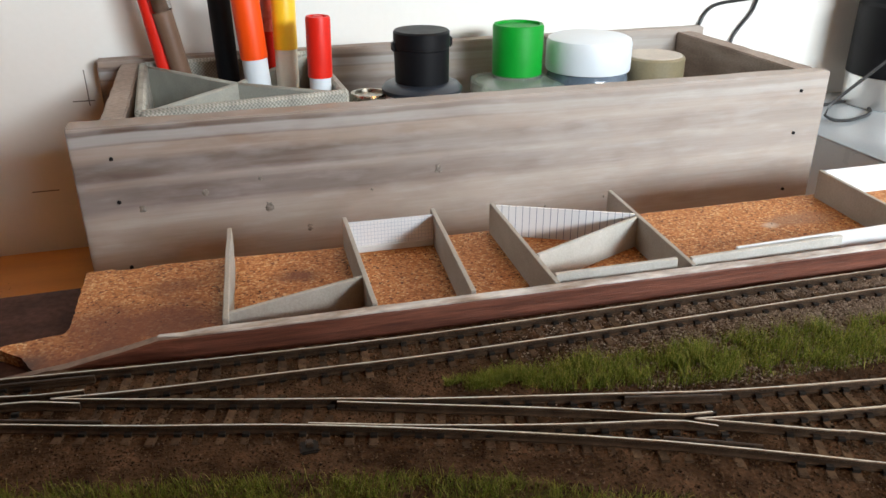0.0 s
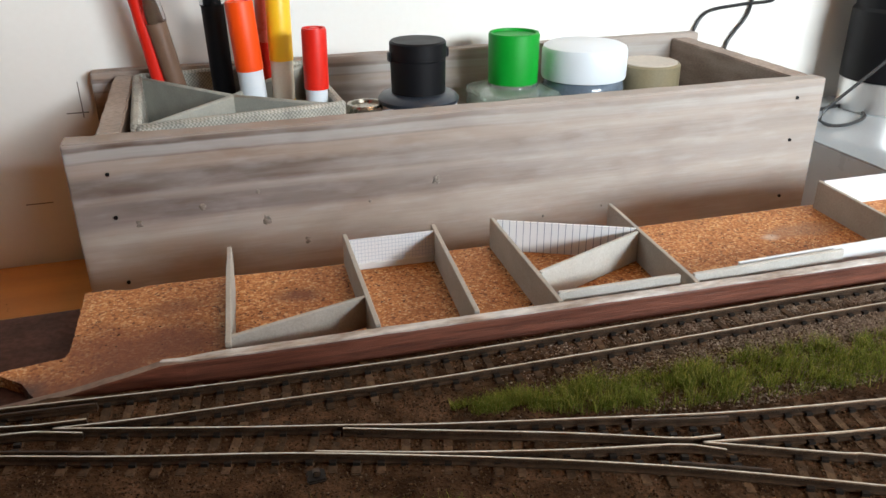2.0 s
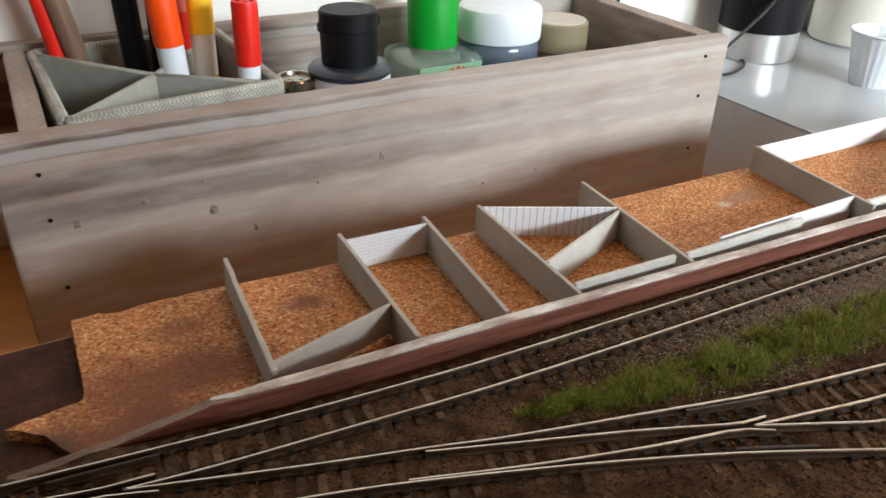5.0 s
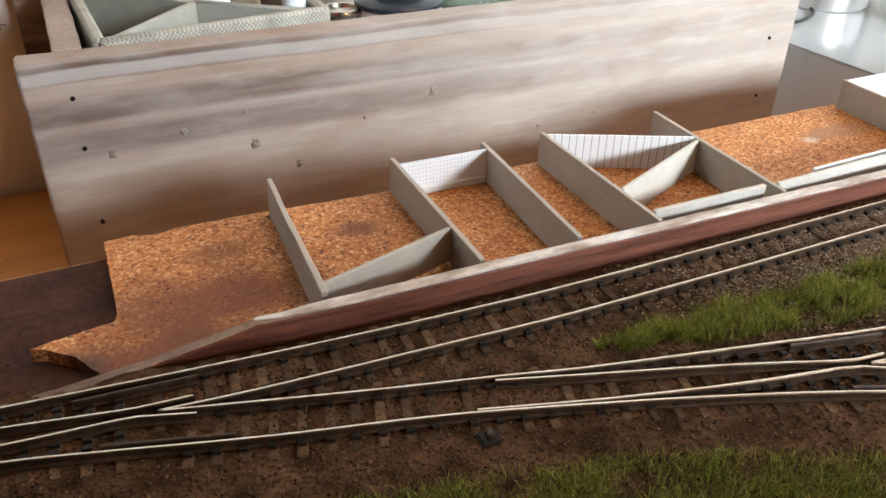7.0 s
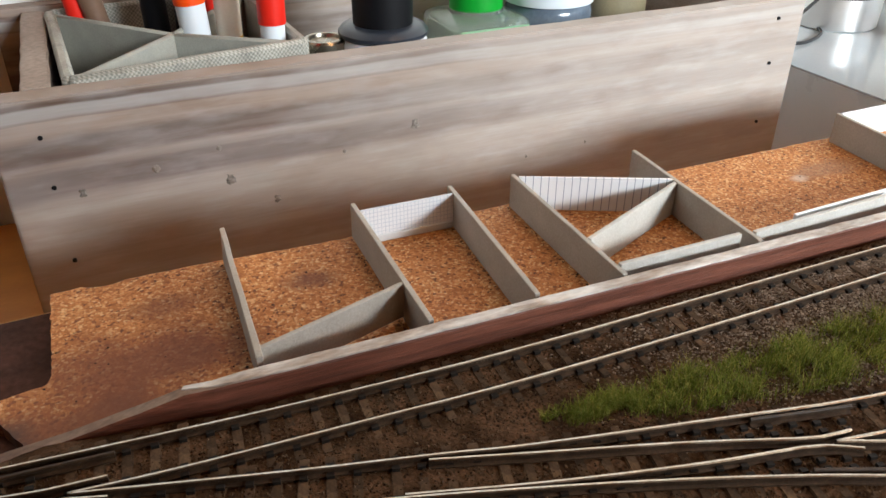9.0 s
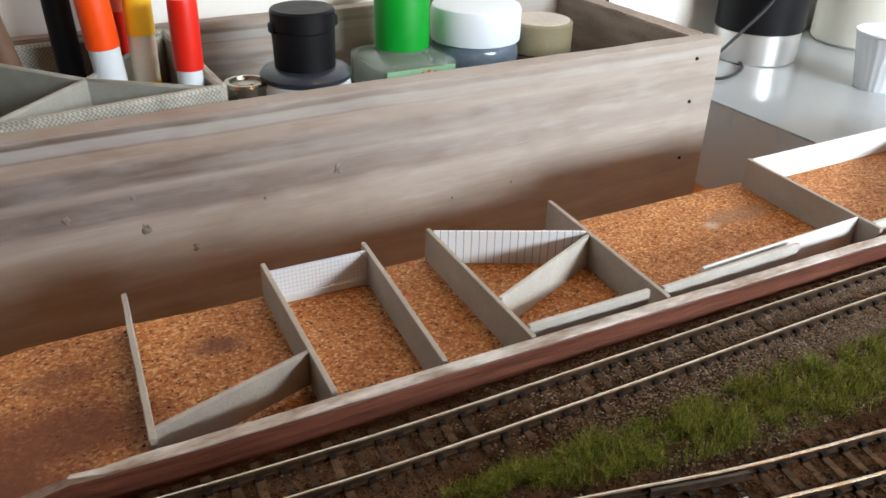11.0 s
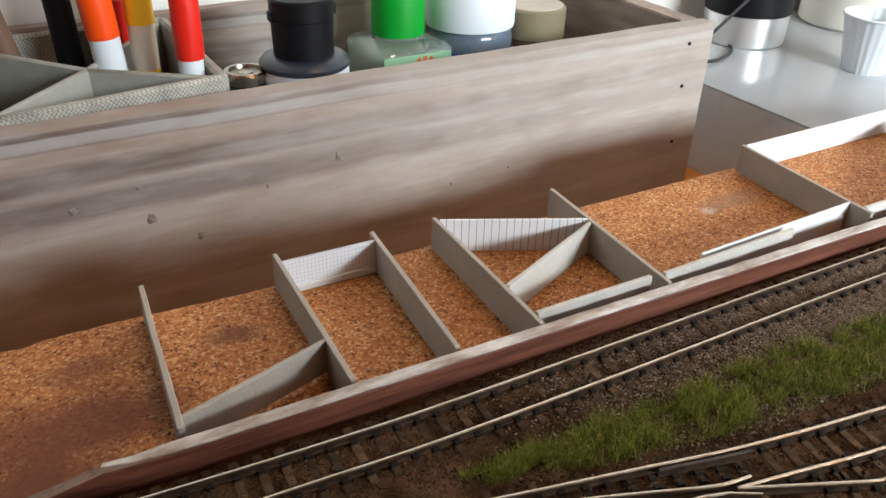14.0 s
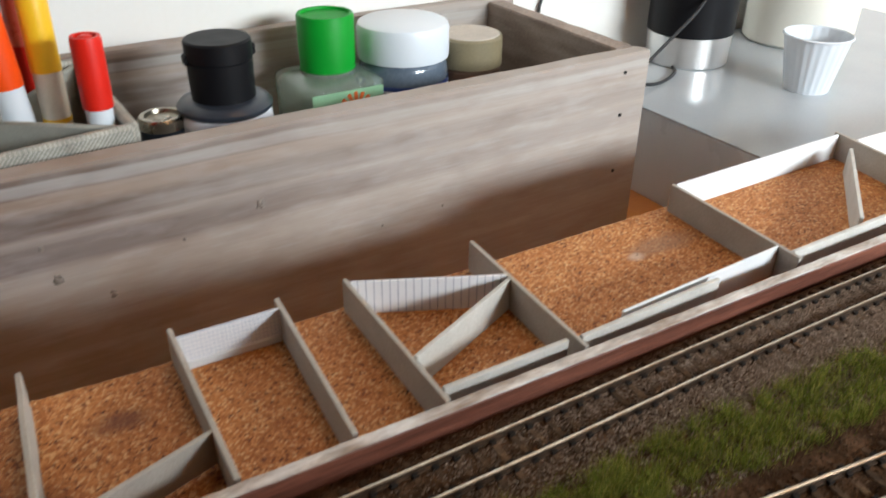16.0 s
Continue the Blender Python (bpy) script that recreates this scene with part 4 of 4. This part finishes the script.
# card ribs on the cork
RIB = 7.08
ribs = (((-11.25, -8.72), (-11.55, -13.9)), ((-7.95, -8.72), (-8.15, -14.14)), ((-5.27, -8.82), (-5.73, -14.22)), ((-3.4, -8.9), (-3.6, -14.38)),
        ((0.6, -8.94), (0.18, -14.48)), ((8.4, -9.25), (7.95, -14.5)), ((17.2, -9.2), (16.2, -14.7)), ((25.6, -9.4), (24.8, -14.95)))
for k, (p, q) in enumerate(ribs):
    bm = upright(p, q, 0.13, CORK_TOP, RIB + (0.06 if k == 0 else 0), RIB + 0.01)
    if k == 0:
        bmesh.ops.subdivide_edges(bm, edges=list(bm.edges), cuts=6, use_grid_fill=True)
        for v in bm.verts:
            v.co += noise.noise_vector(v.co * 3) * 0.03
    solo("card_rib", bm, CARD, ((p[0] + q[0]) / 2, (p[1] + q[1]) / 2, CORK_TOP), "grey card rib with ragged edge glued across the cork" if k == 0 else "grey card rib glued upright across the cork", "card rib", group="platform ribs")
braces = (((-11.5, -13.57), (-8.1, -12.6), "grey card brace set slantwise between two ribs"), ((-3.42, -12.68), (0.4, -11.1), "pale card brace set slantwise behind a paper strip"),
          ((16.3, -10.45), (11.7, -13.9), "pale card brace set slantwise near a rib"))
for p, q, text in braces:
    solo("card_brace", upright(p, q, 0.12, CORK_TOP + (0.1 if p[0] < -5 else 0), RIB - 0.02), CARD if p[0] < -5 else CARD_PALE, ((p[0] + q[0]) / 2, (p[1] + q[1]) / 2, CORK_TOP), text, "card brace", group="platform braces")
for p, q, mat, z0, z1, name, text in (
        ((-7.93, -9.14), (-5.33, -9.24), GRID, CORK_TOP + 0.16, RIB - 0.03, "paper_strip", "white card strip printed with a fine grid"),
        ((-7.87, -9.2), (-5.4, -9.3), PAPER, CORK_TOP, CORK_TOP + 0.2, "paper_strip", "narrow white card strip lying along the cork"),
        ((-3.32, -9.12), (0.44, -10.98), RULED, CORK_TOP, RIB, "paper_strip", "white card strip ruled with upright lines"),
        ((8.5, -9.34), (17.05, -9.4), PAPER, CORK_TOP, RIB, "paper_strip", "plain white card strip"),
        ((1.9, -13.82), (8.0, -13.72), PAPER, CORK_TOP, RIB, "paper_strip", "plain white card strip"),
        ((17.2, -10.1), (25.2, -10.5), PAPER, CORK_TOP, RIB, "paper_strip", "plain white card strip"),
        ((-3.5, -14.0), (-0.08, -14.06), CARD_PALE, CORK_TOP, RIB + 0.05, "card_strip", "low grey card strip behind the platform edge"),
        ((0.3, -14.12), (5.1, -14.06), CARD_PALE, CORK_TOP, RIB + 0.04, "card_strip", "low grey card strip behind the platform edge"),
        ((8.1, -14.15), (16.0, -14.25), CARD_PALE, CORK_TOP, RIB, "card_strip", "low grey card strip behind the platform edge")):
    solo(name, upright(p, q, 0.08 if mat != CARD_PALE else 0.13, z0, z1, uv=mat in (GRID, RULED)), mat, ((p[0] + q[0]) / 2, (p[1] + q[1]) / 2, z0), text, name.replace("_", " "), group="platform strips")

# ---- ground of the line ----
RAIL_TOP = 6.775
TIE_TOP = RAIL_TOP - 0.165


def ground_z(x, y):
    """Soil level: flat along the tracks, falling to the baseboard at the back on the open end."""
    n = noise.noise((x * 1.1, y * 1.1, 0)) * 0.05 + noise.noise((x * 4, y * 4, 2)) * 0.03
    z = TIE_TOP - 0.022 + n
    lip = edge_y(x) - 0.28
    if y > lip - 0.55:
        z -= 0.18 * min(1.0, (y - lip + 0.55) / 0.55)
    if x < -15.5 and y > -14.6:
        z -= 0.5 * min(1.0, (y + 14.6) / 1.2) * min(1.0, (-15.5 - x) / 1.0)
    return z


bm = bmesh.new()
gx = [-48, -40, -32, -26] + [-22 + 0.2 * k for k in range(211)] + [24, 30, 38, 48]
gy_n = 90
grid = []
for x in gx:
    lip = edge_y(x) - 0.27 if x > -16.6 else -13.15 - 0.05 * math.sin(x * 3)
    row = []
    for k in range(gy_n + 1):
        t = (k / gy_n) ** 1.35
        y = lip + (-40.0 - lip) * t
        row.append(bm.verts.new((x, y, max(ground_z(x, y), BASE_TOP + 0.01))))
    grid.append(row)
for a, b in zip(grid, grid[1:]):
    for k in range(gy_n):
        bm.faces.new((a[k], a[k + 1], b[k + 1], b[k]))
solo("soil", bm, SOIL, (0, -20, BASE_TOP), "dark brown modelled soil around the tracks", "soil", kind="stuff", smooth=True)

# ---- rails and sleepers ----
A1 = [(-23.78, -13.85), (-19.78, -14.16), (-17.28, -14.43), (-14.78, -14.71), (-11.89, -15), (-9.06, -15.21), (-6.56, -15.33), (-1.56, -15.43), (4.94, -15.55), (12.44, -15.81), (30.44, -16.54)]
A2 = [(-15.03, -15.58), (-13.15, -15.78), (-9.79, -16.01), (-7.16, -16.18), (-2.06, -16.31), (4.64, -16.41), (12.44, -16.67), (30.44, -17.39)]
B1 = [(-15.03, -15.58), (-13.15, -16.15), (-11.37, -16.68), (-9.43, -17.22), (-7.76, -17.71), (-4.56, -18.5), (-2.01, -19.11), (1.14, -19.65), (5.44, -20.3), (12.44, -21.15), (26.44, -22.55)]
B2 = [(-23.78, -14.76), (-19.78, -15.16), (-17.28, -15.76), (-15.88, -16.18), (-13.52, -16.92), (-10.63, -17.73), (-7.86, -18.68), (-6.06, -19.35), (-4.66, -19.91), (-3.36, -20.48), (-0.76, -21.73), (4.44, -24.35), (10.44, -27.65)]
CL_U = [(-21.78, -14.18), (-19.78, -14.44), (-17.28, -14.95), (-15.63, -15.31), (-15.18, -15.38), (-14.43, -15.45)]
CL_L = [(-21.78, -14.8), (-19.78, -15.03), (-17.28, -15.36), (-15.63, -15.54), (-15.18, -15.65), (-14.46, -15.9)]
I1 = [(-9.58, -17.28), (-7.82, -17.9), (-5.48, -18.72), (-3.66, -19.44), (-3.26, -19.57), (-2.66, -19.66)]
I2 = [(-10.21, -17.8), (-8, -18.52), (-5.62, -19.19), (-3.75, -19.62), (-3.36, -19.75), (-2.81, -20.07)]
FR_U = [(-3.11, -19.75), (-1.9, -19.98), (0.24, -20.39), (5.44, -21.15), (12.44, -22), (26.44, -23.4)]
FR_D = [(-3.11, -19.75), (-0.81, -20.8), (-0.06, -21.12), (4.44, -23.5), (10.44, -26.8)]
GUARDS = ([(-16.28, -14.76), (-15.18, -14.86), (-14.28, -14.95)], [(-15.98, -16.01), (-14.88, -16.35), (-13.98, -16.64)], [(-4.06, -18.74), (-2.96, -19.02), (-2.16, -19.21)], [(-3.96, -20.07), (-3.06, -20.46), (-2.36, -20.79)])
PROFILE = [(-0.08, 0), (0.08, 0), (0.08, 0.025), (0.022, 0.045), (0.022, 0.105), (0.036, 0.12), (0.036, 0.146), (0.017, 0.165), (-0.017, 0.165), (-0.036, 0.146), (-0.036, 0.12), (-0.022, 0.105), (-0.022, 0.045), (-0.08, 0.025)]
PMATS = [0, 0, 0, 0, 0, 0, 2, 1, 2, 0, 0, 0, 0, 0]


def rail(pts, owner, label="", dark=False):
    line = [Vector((p.x, p.y, TIE_TOP)) for p in smooth_line([(x, y, 0) for x, y in pts], 0.22)]
    return part("rail", sweep(PROFILE, line, mats=PMATS), (RUST, RUST if dark else STEEL, RUST if dark else BROWNMETAL), owner, label)


def y_on(pts, x):
    for (x0, y0), (x1, y1) in zip(pts, pts[1:]):
        if x0 <= x <= x1:
            return y0 + (y1 - y0) * (x - x0) / (x1 - x0)
    return pts[0][1] if x < pts[0][0] else pts[-1][1]


SLEEPER_MESH = {}


def sleeper(owner, centre, angle, length):
    """A sleeper with rail chairs; those of one length share a mesh."""
    key = round(length, 1)
    if key not in SLEEPER_MESH:
        bm = block(-0.095, 0.095, -key / 2, key / 2, -0.14, 0, 0.02)
        for side in (-1, 1):
            for off in (-0.1, 0.1):
                old = set(bm.faces)
                block(-0.065, 0.065, side * 0.425 + off - 0.045, side * 0.425 + off + 0.045, -0.01, 0.07, bm=bm)
                for f in bm.faces:
                    if f not in old:
                        f.material_index = 1
        SLEEPER_MESH[key] = mesh_of("sleeper", bm, (SLEEPER, CHAIRBLACK), (0, 0, 0))
    ob = new("sleeper", SLEEPER_MESH[key])
    ob.parent = owner
    ob.location = (Vector((centre[0], centre[1], TIE_TOP)) - ORG[owner.name]) * U
    ob.rotation_euler = (0, 0, angle)
    return ob


def sleepers(owner, upper, lower, x0, x1, step, rng, extra=0.62):
    x = x0
    while x < x1:
        yu, yl = y_on(upper, x), y_on(lower, x)
        slope = (y_on(upper, x + 0.3) - y_on(upper, x - 0.3)) / 0.6
        a = math.atan(slope)
        across = abs(yu - yl) * math.cos(a)
        sleeper(owner, (x + math.sin(a) * 0.0, (yu + yl) / 2), a + rng.uniform(-0.02, 0.02), max(1.6, across + extra))
        x += step * rng.uniform(0.93, 1.07) * math.cos(a)


rng = random.Random(7)
track_a = thing("railway_track", (5, -15.9, TIE_TOP - 0.14), "single model railway track with worn steel rails beside the platform", "railway track")
rail(A1, track_a), rail(A2, track_a)
sleepers(track_a, A1, A2, -15.0, 28, 0.46, rng)
turn_l = thing("railway_turnout", (-17, -15.2, TIE_TOP - 0.14), "model railway turnout with its frog and guard rails", "railway turnout", group="turnouts")
for pts in (CL_U, CL_L):
    rail(pts, turn_l)
for pts in GUARDS[:2]:
    rail(pts, turn_l, "dark rusty guard rail", True)
sleepers(turn_l, A1, B2, -23.5, -15.2, 0.46, rng)
track_b = thing("railway_track", (-12, -16.9, TIE_TOP - 0.14), "model railway track with brown timber sleepers running between two turnouts", "railway track")
rail(B1, track_b), rail(B2, track_b)
sleepers(track_b, B1, B2, -14.6, -10.4, 0.44, rng)
turn_r = thing("railway_turnout", (-6, -19, TIE_TOP - 0.14), "model railway turnout with moving point blades and rusty rails", "railway turnout", group="turnouts")
for pts in (I1, I2):
    rail(pts, turn_r)
rail(FR_U, turn_r), rail(FR_D, turn_r)
for pts in GUARDS[2:]:
    rail(pts, turn_r, "dark rusty guard rail", True)
sleepers(turn_r, B1, B2, -10.2, -2.4, 0.43, rng)
sleepers(turn_r, B1, FR_U, -1.9, 25, 0.46, rng)
sleepers(turn_r, FR_D, B2, -1.7, 9, 0.46, rng)
lever = thing("point_lever", (-10.35, -18.35, TIE_TOP - 0.1), "small black point lever block beside the track", "point lever")
part("block", block(-10.45, -10.1, -18.5, -18.15, TIE_TOP - 0.1, TIE_TOP + 0.04, 0.03), CHAIRBLACK, lever)
part("lever", block(-10.33, -10.2, -18.4, -18.25, TIE_TOP + 0.04, TIE_TOP + 0.15, 0.02), RUST, lever)


# ---- loose stuff: grit, grass ----
def scatter_mesh(name, verts, faces, mat, label, category):
    me = bpy.data.meshes.new(name)
    me.from_pydata([(v[0] * U, v[1] * U, v[2] * U) for v in verts], [], faces)
    me.materials.append(mat)
    return tagged(new(name, me), label, category, kind="stuff")


verts, faces = [], []
rng = random.Random(11)
OCT = ((1, 0, 0), (-1, 0, 0), (0, 1, 0), (0, -1, 0), (0, 0, 1), (0, 0, -1))
OFACE = ((0, 2, 4), (2, 1, 4), (1, 3, 4), (3, 0, 4), (2, 0, 5), (1, 2, 5), (3, 1, 5), (0, 3, 5))
for _ in range(70000):
    x = rng.uniform(-20, 14)
    y = rng.uniform(-24.5, -14.3)
    lip = edge_y(x) - 0.32
    if y > lip or (x < -10 and y < -19.5) or (x > -4 and y < -22.6):
        continue
    z = ground_z(x, y) + 0.01
    r = rng.choice((0.014, 0.02, 0.027, 0.036))
    base = len(verts)
    for ox, oy, oz in OCT:
        verts.append((x + ox * r * rng.uniform(0.6, 1.3), y + oy * r * rng.uniform(0.6, 1.3), z + oz * r * rng.uniform(0.4, 0.9)))
    faces += [(base + a, base + b, base + c) for a, b, c in OFACE]
scatter_mesh("ballast", verts, faces, BALLAST, "loose brown and grey ballast grit between the sleepers", "ballast")

verts, faces = [], []
for _ in range(48000):
    x = rng.triangular(-7, 16, 7)
    y = rng.uniform(-18.9, edge_y(x) - 0.32)
    if rng.random() > 0.35 + 0.08 * (x + 5):
        continue
    z = ground_z(x, y) + 0.012
    r = rng.choice((0.015, 0.021, 0.028, 0.036))
    base = len(verts)
    for ox, oy, oz in OCT:
        verts.append((x + ox * r * rng.uniform(0.6, 1.3), y + oy * r * rng.uniform(0.6, 1.3), z + oz * r * rng.uniform(0.4, 0.9)))
    faces += [(base + a, base + b, base + c) for a, b, c in OFACE]
for _ in range(30000):
    x = rng.triangular(-6, 16, 8)
    y = rng.uniform(-17.3 - 0.03 * x, edge_y(x) - 0.32)
    z, r, base = ground_z(x, y) + 0.014, rng.choice((0.015, 0.021, 0.028, 0.036)), len(verts)
    for ox, oy, oz in OCT:
        verts.append((x + ox * r * rng.uniform(0.6, 1.3), y + oy * r * rng.uniform(0.6, 1.3), z + oz * r * rng.uniform(0.4, 0.9)))
    faces += [(base + a, base + b, base + c) for a, b, c in OFACE]
scatter_mesh("pale_ballast", verts, faces, GRIT, "loose pale grey ballast grit along the platform track", "ballast")

LOW = [(-7.4, -17.25), (-6.1, -17.5), (-5, -17.95), (-2.6, -18.45), (-0.3, -18.8), (2.1, -19.0), (4.2, -19.25), (8.4, -19.7), (14, -20.2), (22, -21)]
HIGH = [(-7.4, -17.15), (-6.2, -17.1), (-4.5, -17.12), (-2.1, -17.2), (1.0, -17.25), (4.0, -17.5), (8, -17.8), (14, -18.1), (22, -18.5)]
FRONT = [(-24, -16.4), (-15.5, -18.0), (-13.2, -18.5), (-10.1, -19.2), (-8.9, -19.55), (-7.0, -20.2), (-4.3, -21.6), (0, -23.6), (8, -27.8)]


def blade(verts, faces, x, y, z, h, rng):
    a = rng.uniform(0, 2 * math.pi)
    lean = rng.uniform(0.1, 1.1) * h
    w = rng.uniform(0.003, 0.0062)
    dx, dy = math.cos(a), math.sin(a)
    base = len(verts)
    for t, ww in ((0, 1.0), (0.55, 0.8)):
        cx, cy, cz = x + dx * lean * t * t, y + dy * lean * t * t, z + h * t
        verts += [(cx - dy * w * ww, cy + dx * w * ww, cz), (cx + dy * w * ww, cy - dx * w * ww, cz)]
    verts.append((x + dx * lean, y + dy * lean, z + h * rng.uniform(0.85, 1.0)))
    faces += [(base, base + 1, base + 3), (base, base + 3, base + 2), (base + 2, base + 3, base + 4)]


verts, faces = [], []
rng = random.Random(5)
for _ in range(78000):
    x = rng.uniform(-7.3, 15)
    lo, hi = y_on(LOW, x), y_on(HIGH, x)
    t = rng.random()
    y = lo + (hi - lo) * t + rng.gauss(0, 0.09)
    dense = 0.35 + 1.2 * noise.noise((x * 1.6, y * 2.4, 5)) + 0.5 * noise.noise((x * 4, y * 5, 6))
    if rng.random() > dense + 0.35 * (1 - abs(2 * t - 1)):
        continue
    h = rng.uniform(0.14, 0.5) * (0.75 + 0.35 * noise.noise((x * 0.8, y, 9))) * (0.6 + 0.4 * min(1, (x + 7.4) / 2))
    blade(verts, faces, x, y, ground_z(x, y) - 0.02, h, rng)
scatter_mesh("grass_strip", verts, faces, GRASS, "strip of green static grass between two tracks", "grass")
verts, faces = [], []
for _ in range(95000):
    x = rng.uniform(-20, 4)
    top = y_on(FRONT, x)
    y = top - abs(rng.gauss(0, 1.6)) + rng.gauss(0, 0.08)
    if y < -27:
        continue
    if rng.random() > 0.55 + 1.0 * noise.noise((x * 1.1, y * 1.6, 8)):
        continue
    blade(verts, faces, x, y, ground_z(x, y) - 0.02, rng.uniform(0.09, 0.26), rng)
scatter_mesh("grass_verge", verts, faces, GRASS, "patchy green static grass verge in front of the tracks", "grass")

# dark flecks fallen on the brown board and the cork
verts, faces = [], []
rng = random.Random(21)
for k in range(900):
    if k < 260:
        x, y, z = rng.uniform(-26, -16.9), rng.uniform(-13.2, -7.5), BASE_TOP + 0.02
        if x > -17.2 and y > -13:
            continue
    elif k < 520:
        x, y, z = rng.uniform(-15.6, 14), rng.uniform(-13.6, -9.6), CORK_TOP + 0.01
    else:
        p, q = ribs[rng.randrange(6)]
        t = rng.random()
        x, y, z = p[0] + (q[0] - p[0]) * t + rng.choice((-1, 1)) * rng.uniform(0.09, 0.2), p[1] + (q[1] - p[1]) * t, CORK_TOP + 0.01
    r = rng.choice((0.015, 0.02, 0.028, 0.05 if k < 260 else 0.03))
    base = len(verts)
    for ox, oy, oz in OCT:
        verts.append((x + ox * r * rng.uniform(0.5, 1.5), y + oy * r * rng.uniform(0.5, 1.4), z + oz * r * rng.uniform(0.4, 0.8)))
    faces += [(base + a, base + b, base + c) for a, b, c in OFACE]
scatter_mesh("dark_flecks", verts, faces, CHAIRBLACK, "tiny dark flecks scattered over the board and the cork", "flecks")
